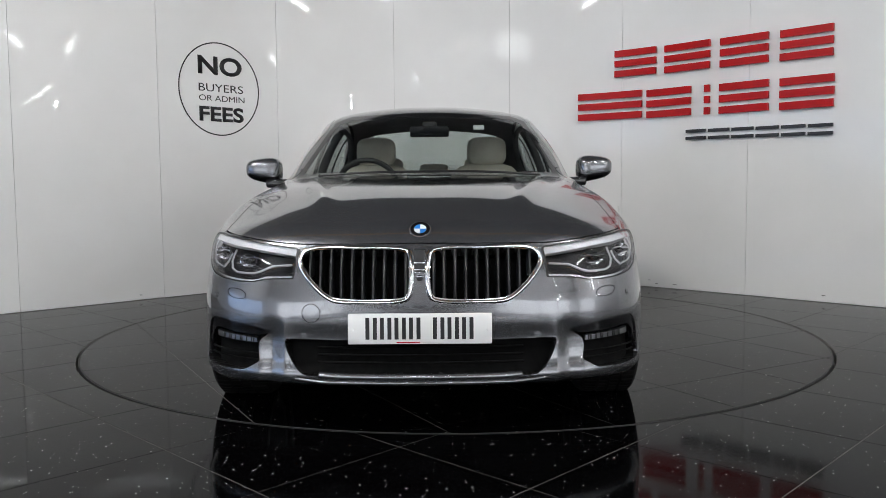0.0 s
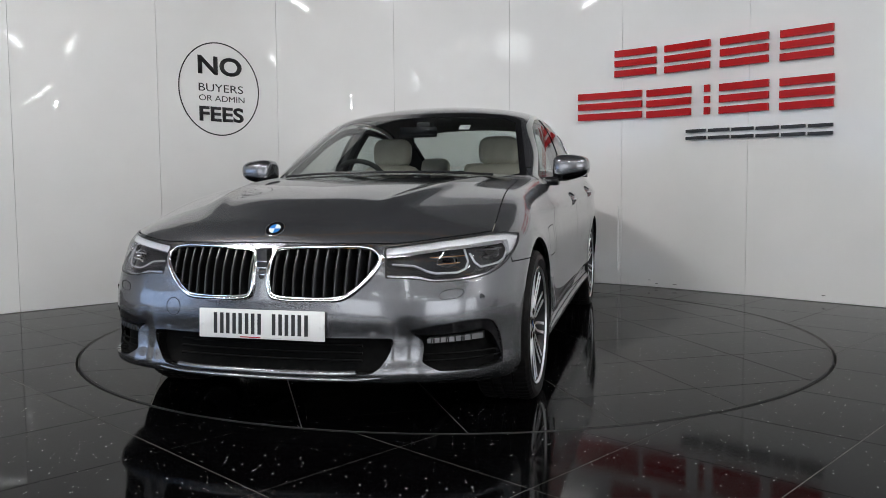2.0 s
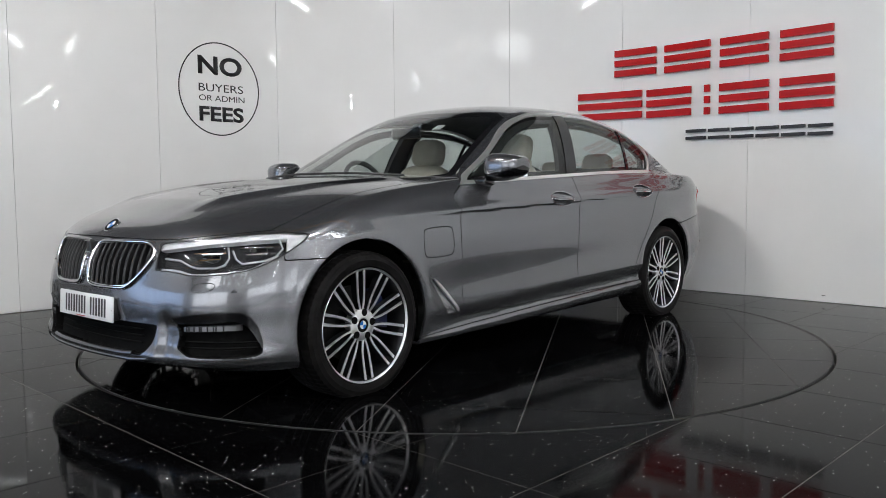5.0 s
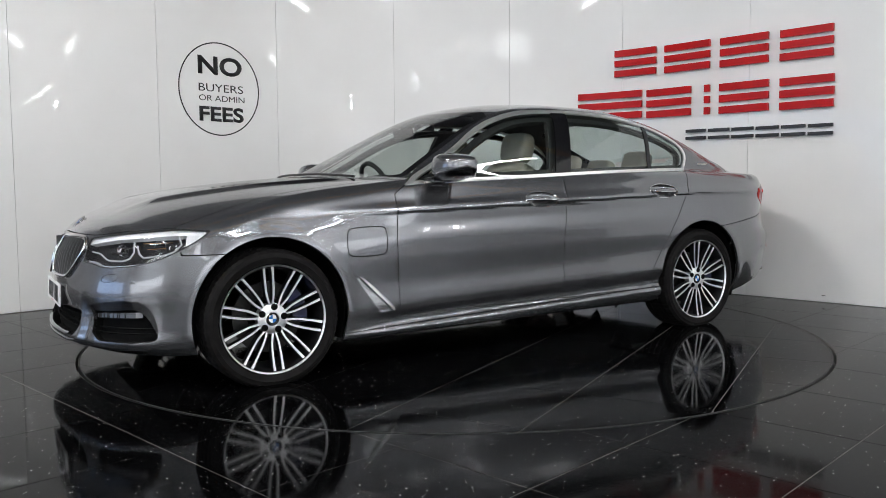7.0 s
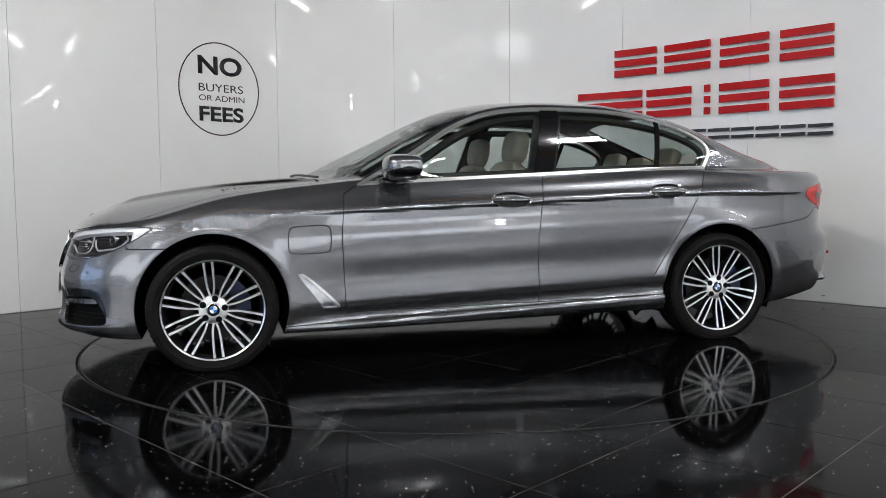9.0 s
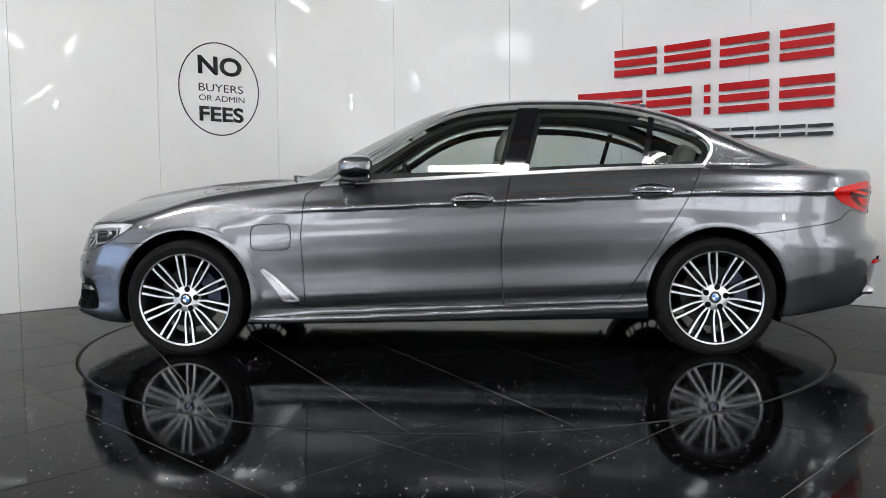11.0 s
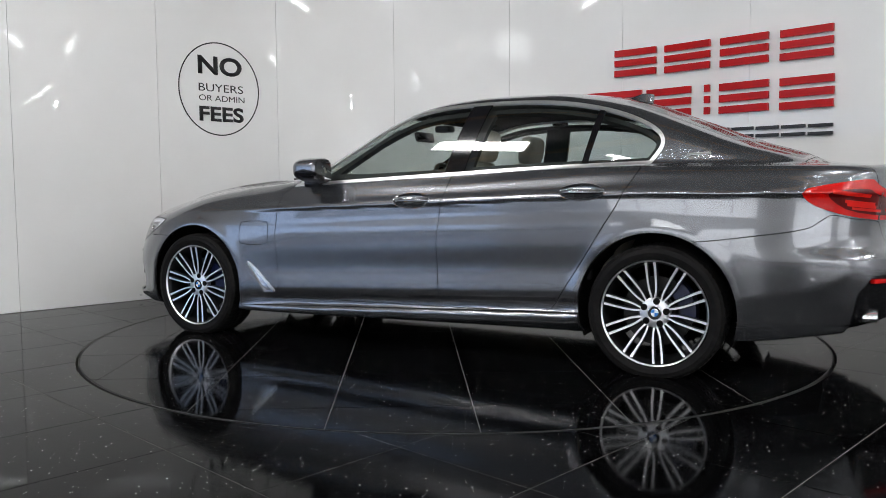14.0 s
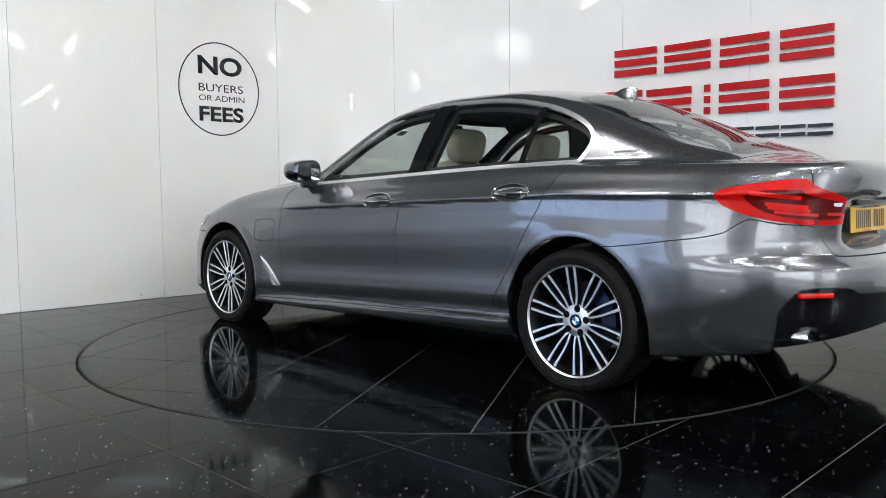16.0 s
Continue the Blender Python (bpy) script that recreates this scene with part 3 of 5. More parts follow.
def skin():
    """Half of the outer skin, as a grid of places found along rays from a spine."""
    rows = []
    al = np.radians(np.linspace(-90, 90, 281))
    for b in np.linspace(0.6, 89.5, 120):
        rows.append((XF, math.cos(radians(b)), math.sin(radians(b))))
    for x in np.linspace(XF, XR, 185):
        rows.append((x, 0.0, 1.0))
    for b in np.linspace(89.5, 0.6, 120):
        rows.append((XR, -math.cos(radians(b)), math.sin(radians(b))))
    rows = np.array(rows)
    ox = rows[:, 0, None] + 0 * al
    dx = rows[:, 1, None] + 0 * al
    dy = rows[:, 2, None] * np.cos(al)
    dz = rows[:, 2, None] * np.sin(al)
    oz = 0.60
    lo, hi = np.full(ox.shape, 0.05), np.full(ox.shape, 1.9)
    # first crossing, coarse then halved
    found = np.zeros(ox.shape, bool)
    for r in np.arange(0.1, 1.9, 0.05):
        f = outer(ox + r * dx, r * dy, oz + r * dz) > 0
        newly = f & ~found
        lo[newly], hi[newly] = r - 0.05, r
        found |= f
    for _ in range(22):
        mid = (lo + hi) / 2
        f = outer(ox + mid * dx, mid * dy, oz + mid * dz) > 0
        hi, lo = np.where(f, mid, hi), np.where(f, lo, mid)
    r = (lo + hi) / 2
    v = np.stack([ox + r * dx, r * dy, oz + r * dz], -1)
    v[:, 0, 1] = v[:, -1, 1] = 0
    n, m = ox.shape
    i = np.arange(n * m).reshape(n, m)
    a, b, c, d = i[:-1, :-1].ravel(), i[1:, :-1].ravel(), i[1:, 1:].ravel(), i[:-1, 1:].ravel()
    return v.reshape(-1, 3), np.concatenate([np.stack([a, b, c], 1), np.stack([a, c, d], 1)])


def pieces(v, t, g):
    """Cuts a mesh where g, given at its corners, is nought: the mesh where g < 0, and the rest."""
    g = np.where(np.abs(g) < 1e-6, 1e-6, g)
    s = g[t] < 0
    k = s.sum(1)
    ins, outs = [t[k == 3]], [t[k == 0]]
    extra, seen = [], {}

    def cut(i, j):
        key = (i, j) if i < j else (j, i)
        if key not in seen:
            f = g[i] / (g[i] - g[j])
            seen[key] = len(v) + len(extra)
            extra.append(v[i] + f * (v[j] - v[i]))
        return seen[key]

    for tri, side in zip(t[(k == 1) | (k == 2)], s[(k == 1) | (k == 2)]):
        one = side.sum() == 1
        p = int(np.argmax(side)) if one else int(np.argmin(side))
        a, b, c = int(tri[p]), int(tri[(p + 1) % 3]), int(tri[(p + 2) % 3])
        ab, ac = cut(a, b), cut(a, c)
        single, double = np.array([[a, ab, ac]]), np.array([[ab, b, c], [ab, c, ac]])
        (ins if one else outs).append(single)
        (outs if one else ins).append(double)
    vv = np.concatenate([v, np.array(extra).reshape(-1, 3)])

    def pack(ts):
        ts = np.concatenate(ts)
        if not len(ts):
            return np.zeros((0, 3)), ts
        u, inv = np.unique(ts, return_inverse=True)
        return vv[u], inv.reshape(-1, 3)

    return pack(ins), pack(outs)


def shape_gap(poly, p, q, grow=0.0):
    """Distance of the places (p, q) from an outline: less than nought within."""
    w = np.array(poly, float)
    d = np.full(p.shape, 1e9)
    inside = np.zeros(p.shape, bool)
    for (x0, y0), (x1, y1) in zip(w, np.roll(w, -1, 0)):
        ex, ey = x1 - x0, y1 - y0
        t = np.clip(((p - x0) * ex + (q - y0) * ey) / (ex * ex + ey * ey + 1e-12), 0, 1)
        d = np.minimum(d, np.hypot(p - x0 - t * ex, q - y0 - t * ey))
        cr = (y0 > q) != (y1 > q)
        with np.errstate(divide="ignore", invalid="ignore"):
            inside ^= cr & (p < x0 + (q - y0) * ex / (ey if ey else 1e-12))
    return np.where(inside, -d, d) - grow


def soften(poly, n=2, keep=()):
    """Rounds an outline's corners, but for those kept."""
    pts = [(p, k in keep) for k, p in enumerate(poly)]
    for _ in range(n):
        res = []
        for k, (p, fixed) in enumerate(pts):
            a, b = pts[k - 1][0], pts[(k + 1) % len(pts)][0]
            if fixed:
                res.append((p, True))
            else:
                res.append(((p[0] * 0.75 + a[0] * 0.25, p[1] * 0.75 + a[1] * 0.25), False))
                res.append(((p[0] * 0.75 + b[0] * 0.25, p[1] * 0.75 + b[1] * 0.25), False))
        pts = res
    return [p for p, _ in pts]


def normals(v, t):
    n = np.zeros_like(v)
    f = np.cross(v[t[:, 1]] - v[t[:, 0]], v[t[:, 2]] - v[t[:, 0]])
    for k in range(3):
        np.add.at(n, t[:, k], f)
    return n / np.maximum(np.linalg.norm(n, axis=1, keepdims=True), 1e-9)


def true_normals(v, rough):
    """The skin's own normals, from the fall of its distance field; the mesh's where the two differ much."""
    h, y = 0.0012, np.abs(v[:, 1])
    x, z = v[:, 0], v[:, 2]
    g = np.stack([outer(x + h, y, z) - outer(x - h, y, z), (outer(x, y + h, z) - outer(x, np.abs(y - h), z)) * np.where(v[:, 1] < 0, -1, 1), outer(x, y, z + h) - outer(x, y, z - h)], 1)
    g[:, 1] = np.where(y < 1e-4, 0, g[:, 1])
    g = g / np.maximum(np.linalg.norm(g, axis=1, keepdims=True), 1e-9)
    flip_back = np.sign((g * rough).sum(1, keepdims=True))
    g = g * np.where(flip_back == 0, 1, flip_back)
    return np.where((g * rough).sum(1, keepdims=True) > 0.8, g, rough)


def sheet(name, vt, mat, parent, both=False, mirror=False, depth=0.014, lift=0.0, label="", exact=True):
    """A panel from a piece of skin: its edge turned inward by depth; both: with its mirror half, as one; mirror: the other side's."""
    v, t = vt
    if not len(t):
        return None
    v = v.copy()
    if both:
        n0 = len(v)
        seam = np.abs(v[:, 1]) < 1e-5
        idx = np.where(seam, np.arange(n0), np.arange(n0) + n0)
        v = np.concatenate([v, v * (1, -1, 1)])
        t = np.concatenate([t, idx[t][:, ::-1]])
        u, inv = np.unique(t, return_inverse=True)
        v, t = v[u], inv.reshape(-1, 3)
    if mirror:
        v, t = v * (1, -1, 1), t[:, ::-1]
    nrm = normals(v, t)
    shade = true_normals(v, nrm) if exact else nrm
    v = v + lift * nrm
    faces = t
    if depth:
        e = np.concatenate([t[:, [0, 1]], t[:, [1, 2]], t[:, [2, 0]]])
        key = np.sort(e, 1)
        _, first, cnt = np.unique(key[:, 0].astype(np.int64) * len(v) + key[:, 1], return_index=True, return_counts=True)
        rim = e[first[cnt == 1]]
        rim = rim[~((np.abs(v[rim[:, 0], 1]) < 1e-5) & (np.abs(v[rim[:, 1], 1]) < 1e-5))]
        base = len(v)
        a, b = v[rim[:, 0]], v[rim[:, 1]]
        a2, b2 = a - depth * nrm[rim[:, 0]], b - depth * nrm[rim[:, 1]]
        k = len(rim)
        v = np.concatenate([v, a, b, a2, b2])
        edge = np.cross(b - a, nrm[rim[:, 0]])
        edge = edge / np.maximum(np.linalg.norm(edge, axis=1, keepdims=True), 1e-9) * (1 if depth > 0 else -1)
        shade = np.concatenate([shade, edge, edge, edge, edge])
        i = np.arange(k) + base
        faces = np.concatenate([t, np.stack([i + k, i, i + 2 * k], 1), np.stack([i + k, i + 2 * k, i + 3 * k], 1)])
    me = bpy.data.meshes.new(name)
    me.from_pydata(v.tolist(), [], faces.tolist())
    me.update()
    me.polygons.foreach_set("use_smooth", np.ones(len(me.polygons), bool))
    me.normals_split_custom_set_from_vertices(shade.tolist())
    me.materials.append(mat)
    ob = new(name, me)
    ob.parent = parent
    if label:
        tagged(ob, label)
    return ob


WHEELS = [(1.4875, 1), (1.4875, -1), (-1.4875, 1), (-1.4875, -1)]
DLO = soften([(0.735, 0.945), (0.55, 1.045), (0.36, 1.152), (0.149, 1.292), (-0.043, 1.366), (-0.22, 1.398), (-0.46, 1.408), (-0.75, 1.405), (-0.994, 1.382),
              (-1.225, 1.330), (-1.395, 1.262), (-1.49, 1.195), (-1.505, 1.125), (-1.44, 1.036), (-0.8, 1.018), (-0.22, 0.990)], 2, keep=(0, 13))
GAP = 0.0022
HANDLES = [(-0.139, 0.860), (-1.125, 0.902)]


def build_car():
    car = thing("car", "grey metallic four-door saloon car on polished alloy wheels", "car")
    v, t = skin()
    cur = (v, t)

    def take(g):
        nonlocal cur
        x, y, z = cur[0].T
        a, cur = pieces(*cur, g(x, y, z))
        return a

    def take_gap(g):
        """Takes a panel and leaves a shut line round it."""
        a = take(lambda x, y, z: g(x, y, z) + GAP)
        take(lambda x, y, z: g(x, y, z) - GAP)
        return a

    def pair(name, vt, mat, parent=None, **kw):
        return [sheet(name, vt, mat, parent or car, mirror=m, **kw) for m in (False, True)]

    front = lambda x, y: np.arctan2(y, x - XF) * 57.2958
    rear = lambda x, y: np.arctan2(y, XR - x) * 57.2958
    # wheel openings
    for cx in (1.4875, -1.4875):
        take(lambda x, y, z: np.maximum(np.hypot(x - cx, (z - 0.318) * 0.99) - 0.383, 0.45 - y))
    # floor pan
    pan = take(lambda x, y, z: np.maximum.reduce([z - 0.25, y - ramp(np.abs(x), 0, 0.80, 1.2, 0.80, 2.0, 0.62, 2.3, 0.2), x - 1.95, -2.2 - x]))
    sheet("floor_pan", pan, MATT_BLACK, car, both=True, depth=0)

    # side windows with their bright surround
    side = lambda poly, grow=0.0: (lambda x, y, z: np.maximum(shape_gap(poly, x, z, grow), 0.3 - y))
    trim_and_glass = take(side(DLO))
    keep = cur
    cur = trim_and_glass
    inner = take(lambda x, y, z: shape_gap(DLO, x, z) + 0.018)
    pair("window_trim", cur, SATIN, depth=0.012, lift=0.003, label="satin chrome window surround")
    cur = inner
    edge = take(lambda x, y, z: np.minimum(-shape_gap(DLO, x, z) - ramp(x, -1.2, 0.045, 0.2, 0.055, 0.5, 0.075), np.abs(x + 0.412 + 0.27 * (z - 1.18)) - 0.085))
    pair("inner_door_frame", edge, TRIM, depth=0.03, lift=-0.035, label="black inner door frame")
    cur = inner
    b_pillar = take(lambda x, y, z: np.abs(x + 0.412 + 0.27 * (z - 1.18)) - 0.058)
    pair("b_pillar", b_pillar, GLOSS_BLACK, depth=0.006)
    divider = take(lambda x, y, z: np.abs(x + 1.135 + 0.22 * (z - 1.18)) - 0.016)
    pair("window_divider", divider, GLOSS_BLACK, depth=0.006, lift=0.002)
    fw = take(lambda x, y, z: -0.4 - x)
    pair("front_window", fw, WINDOW, depth=0, lift=-0.004, label="clear front side window")
    qw = take(lambda x, y, z: x + 1.135)
    pair("quarter_window", qw, WINDOW, depth=0, lift=-0.004)
    pair("rear_window", cur, WINDOW, depth=0, lift=-0.004, label="clear rear side window")
    cur = keep

    # screens
    ws = [(0.0, 1.404), (0.51, 1.390), (0.60, 1.350), (0.66, 1.20), (0.742, 0.985), (0.62, 0.955), (0.0, 0.935), (-0.8, 0.93), (-0.8, 1.404)]
    scr = take(lambda x, y, z: np.maximum(shape_gap(ws, y, z), -0.03 - x))
    keep, cur = cur, scr
    band = take(lambda x, y, z: -shape_gap(ws, y, z) - 0.03)
    sheet("screen_edge", band, GLOSS_BLACK, car, both=True, depth=0.004)
    sheet("windscreen", cur, SCREEN, car, both=True, depth=0, label="raked clear windscreen")
    cur = keep
    rw = [(-1.235, -0.9), (-1.235, 0.47), (-1.27, 0.535), (-1.40, 0.575), (-2.06, 0.585), (-2.115, 0.52), (-2.14, 0.0), (-2.14, -0.9)]
    scr = take(lambda x, y, z: np.maximum(shape_gap(rw, x, y), 1.06 - z))
    keep, cur = cur, scr
    band = take(lambda x, y, z: -shape_gap(rw, x, y) - 0.03)
    sheet("rear_screen_edge", band, GLOSS_BLACK, car, both=True, depth=0.004)
    sheet("rear_screen", cur, WINDOW, car, both=True, depth=0, label="tinted rear screen")
    cur = keep

    # lamps
    hl = soften([(24.0, 70.4), (38, 73.6), (50, 75.2), (57.5, 74.0), (55, 69.5), (49, 62.8), (43, 58.6), (33, 57.2), (29.5, 58.8), (24.0, 59.2)], 1, keep=(0, 3, 9))
    head = take(lambda x, y, z: np.maximum(shape_gap(hl, front(x, y) * 1.0, z * 100) * 0.012, 1.5 - x))
    tl = soften([(56.6, 90.4), (48.6, 93.1), (40.4, 95.0), (36.6, 95.0), (34.3, 91.6), (25.6, 87.4), (23.8, 76.5), (33.6, 76.3), (42.4, 77.9), (48.5, 80.4), (54.0, 84.2)], 1, keep=(3, 5, 6))
    tail = take(lambda x, y, z: np.maximum(shape_gap(tl, rear(x, y), z * 100) * 0.012, x + 1.7))

    # grille, intakes
    kid = soften([(0.462, 0.662), (0.428, 0.706), (0.34, 0.716), (0.06, 0.713), (0.021, 0.69), (0.021, 0.535), (0.06, 0.507), (0.28, 0.503), (0.345, 0.518), (0.425, 0.595)], 2)
    kidney = take(lambda x, y, z: np.maximum(shape_gap(kid, y, z), 1.9 - x))
    low = soften([(-0.6, 0.374), (0.506, 0.373), (0.490, 0.31), (0.445, 0.25), (0.40, 0.238), (-0.6, 0.236)], 1, keep=(0, 1, 5))
    intake = take(lambda x, y, z: np.maximum(shape_gap(low, y, z), 1.9 - x))
    fog = soften([(0.552, 0.398), (0.648, 0.419), (0.807, 0.439), (0.848, 0.405), (0.866, 0.272), (0.855, 0.243), (0.666, 0.250), (0.604, 0.284), (0.612, 0.354), (0.585, 0.376)], 1, keep=(0, 6, 7))
    fogs = take(lambda x, y, z: np.maximum(shape_gap(fog, y, z), 1.8 - x))
    diff = soften([(-0.9, 0.478), (0.465, 0.478), (0.515, 0.517), (0.70, 0.523), (0.735, 0.49), (0.775, 0.36), (0.79, 0.15), (-0.9, 0.15)], 1, keep=(0, 7))
    diffuser = take(lambda x, y, z: np.maximum.reduce([shape_gap(diff, y, z), (rear(x, y) - 43) * 0.015, x + 1.9]))

    # panels
    hood_edge = lambda x: ramp(x, 0.7, 0.70, 0.95, 0.735, 1.3, 0.752, 1.85, 0.80, 2.3, 0.83)
    hood = take_gap(lambda x, y, z: np.maximum.reduce([y - hood_edge(x), ramp(front(x, y), 0, 0.722, 24, 0.718, 38, 0.740, 52, 0.757, 90, 0.76) - z, 0.955 - 0.26 * y * y - x]))
    sheet("bonnet", hood, PAINT, car, both=True, label="grey metallic bonnet with two raised ridges")
    bump = take_gap(lambda x, y, z: np.maximum(1.5 - x, np.minimum(z - 0.632, 1.9 - x)))
    sheet("front_bumper", bump, PAINT, car, both=True, label="grey metallic front bumper with deep intakes")
    rb = take_gap(lambda x, y, z: np.maximum(x + 1.6, z - ramp(rear(x, y), 0, 0.632, 20, 0.634, 28.0, 0.638, 31, 0.69, 33.6, 0.757, 42.4, 0.772, 48.5, 0.79, 51, 0.768, 54, 0.735, 65.8, 0.699, 81.6, 0.666, 100, 0.65)))
    sheet("rear_bumper", rb, PAINT, car, both=True, label="grey metallic rear bumper")
    boot = take_gap(lambda x, y, z: np.maximum.reduce([x + 2.165 - 0.1 * y * y, y - 0.62, 0.5 - z]))
    sheet("boot_lid", boot, PAINT, car, both=True, label="grey metallic boot lid")
    cups = [take(lambda x, y, z: np.maximum((np.hypot((x - hx) / 0.116, (z - hz) / 0.043) - 1) * 0.05, 0.3 - y)) for hx, hz in HANDLES]
    for c, (hx, hz) in zip(cups, HANDLES):
        bowl = np.clip(1 - ((c[0][:, 0] - hx) / 0.116) ** 2 - ((c[0][:, 2] - hz) / 0.043) ** 2, 0, 1)
        c[0][:, 1] -= 0.034 * np.sqrt(bowl)
        pair("handle_cup", c, PAINT, depth=0, exact=False)
    vent = take(side(soften([(1.062, 0.484), (1.018, 0.484), (0.832, 0.312), (0.835, 0.298), (0.92, 0.296)], 1, keep=(0, 4))))
    keep, cur = cur, vent
    blade = take(lambda x, y, z: (0.484 - z) * 0.735 - (1.018 - x) * 0.68 - 0.014)
    pair("vent_blade", blade, SATIN, depth=0.012, lift=0.006, label="bright side vent blade")
    pair("side_vent", cur, SILVER, depth=-0.012, lift=-0.012)
    cur = keep
    fdoor = take_gap(side([(0.800, 0.90), (0.820, 0.666), (0.802, 0.266), (-0.312, 0.272), (-0.302, 0.45), (-0.300, 0.637), (-0.325, 0.84), (-0.366, 1.04), (0.60, 1.04), (0.72, 0.95)]))
    doors = pair("front_door", fdoor, PAINT, label="grey metallic front door")
    rdoor = take_gap(side([(-0.312, 0.272), (-0.302, 0.45), (-0.300, 0.637), (-0.325, 0.84), (-0.366, 1.06), (-1.40, 1.06), (-1.405, 1.02), (-1.30, 0.828), (-1.138, 0.568), (-1.02, 0.385), (-0.985, 0.33), (-0.93, 0.282)]))
    rdoors = pair("rear_door", rdoor, PAINT, label="grey metallic rear door")
    sill = take_gap(lambda x, y, z: np.maximum(crease_z(z, x) - 0.258, np.abs(x) - 1.2))
    pair("sill", sill, PAINT, label="grey metallic side skirt")
    flap = [(0.905, 0.738), (1.075, 0.732), (1.10, 0.715), (1.104, 0.61), (1.08, 0.588), (0.90, 0.590), (0.878, 0.612), (0.878, 0.72)]
    fl = take_gap(side(soften(flap, 1)))
    sheet("charging_flap", fl, PAINT, car, label="rounded charging flap")
    sheet("wing_filler", fl, PAINT, car, mirror=True)
    roof = take(lambda x, y, z: np.maximum.reduce([y - 0.545, x - 0.6, -1.5 - x, 1.30 - z]))
    sheet("roof", roof, PAINT, car, both=True, label="grey metallic roof")
    wing = take(lambda x, y, z: 0.74 - x)
    keep, cur = cur, wing
    cowl = take(lambda x, y, z: np.maximum(y - hood_edge(x) + 0.01, x - 1.4))
    sheet("cowl", cowl, BLACK, car, both=True, depth=0.005, label="black scuttle panel below the windscreen")
    pair("front_wing", cur, PAINT, label="grey metallic front wing")
    cur = keep
    pair("body_side", cur, PAINT, label="grey metallic pillar and rear quarter")

    # dark liner behind shut lines and inside the cabin
    liner = (v - 0.026 * normals(v, t), t)
    cur = liner
    for cx in (1.4875, -1.4875):
        take(lambda x, y, z: np.maximum(np.hypot(x - cx, z - 0.318) - 0.395, 0.45 - y))
    take(side(DLO, -0.012))
    take(lambda x, y, z: np.maximum(shape_gap(ws, y, z) + 0.015, -0.05 - x))
    take(lambda x, y, z: np.maximum(shape_gap(rw, x, y) + 0.015, 1.0 - z))
    take(lambda x, y, z: np.maximum(1.62 - x, z - 0.78))
    take(lambda x, y, z: np.maximum(x + 2.1, z - 0.5))
    take(lambda x, y, z: np.maximum(shape_gap(tl, rear(x, y), z * 100) * 0.012 - 0.02, x + 1.7))
    sheet("cabin_lining", cur, TRIM, car, both=True, depth=0, label="black cabin lining")
    return car, dict(head=head, tail=tail, kidney=kidney, intake=intake, fogs=fogs, diffuser=diffuser, pair=pair, doors=doors, rdoors=rdoors, kid=kid, hl=hl, front=front, rear=rear, low=low, fog=fog)


CAR, CUTS = build_car()


def surf(ox, oz, dx, dy, dz=0.0):
    """The skin's place along a ray from the car's middle plane."""
    lo, hi = 0.05, 1.8
    for k in range(60):
        r = 0.05 + 0.03 * k
        if outer(np.array(ox + r * dx), np.array(r * dy), np.array(oz + r * dz)) > 0:
            lo, hi = r - 0.03, r
            break
    for _ in range(18):
        mid = (lo + hi) / 2
        if outer(np.array(ox + mid * dx), np.array(mid * dy), np.array(oz + mid * dz)) > 0:
            hi = mid
        else:
            lo = mid
    return Vector((ox + lo * dx, lo * dy, oz + lo * dz))


def at_front(y, z):
    """The skin seen from ahead, at this breadth and height."""
    lo, hi = 1.3, 2.6
    for _ in range(24):
        mid = (lo + hi) / 2
        if outer(np.array(mid), np.array(y), np.array(z)) > 0:
            hi = mid
        else:
            lo = mid
    return lo


def at_rear(y, z):
    lo, hi = -1.6, -2.8
    for _ in range(24):
        mid = (lo + hi) / 2
        if outer(np.array(mid), np.array(y), np.array(z)) > 0:
            hi = mid
        else:
            lo = mid
    return lo


def at_side(x, z):
    return surf(x, z, 0, 1).y


def at_top(x, y):
    lo, hi = 0.6, 1.6
    for _ in range(24):
        mid = (lo + hi) / 2
        if outer(np.array(x), np.array(y), np.array(mid)) > 0:
            hi = mid
        else:
            lo = mid
    return lo


def flip(ob, parent):
    """The mirror twin of a part on the car's other side."""
    o = ob.copy()
    o.data = ob.data.copy()
    o.data.transform(Matrix.Diagonal((1, -1, 1, 1)))
    o.data.flip_normals()
    scene.collection.objects.link(o)
    o.parent = parent
    return o


def both_sides(name, bm, mat, parents, label=""):
    a = part(name, bm, mat, parents[0], label)
    return a, flip(a, parents[1])


def roundel(name, r, m, parent):
    """A round badge: dark ring, bright edge, four enamel quarters."""
    ob = part(name, lathe([(r, 0.0), (r, 0.003), (r * 0.94, 0.004), (0.0001, 0.0042)], 40, "Z"), CHROME, parent, "round enamel badge")
    ob.matrix_basis = m
    part("ring", lathe([(r * 0.90, 0.0043), (r * 0.90, 0.0052), (r * 0.60, 0.0052), (r * 0.60, 0.0043)], 40, "Z", closed=True), GLOSS_BLACK, ob)
    for k in range(4):
        pts = [(0, 0)] + [(r * 0.56 * math.cos(radians(90 * k + a)), r * 0.56 * math.sin(radians(90 * k + a))) for a in range(0, 91, 10)]
        part("quarter", prism(pts, 0.0043, 0.0052), BLUE if k % 2 else ENAMEL, ob)
    return ob


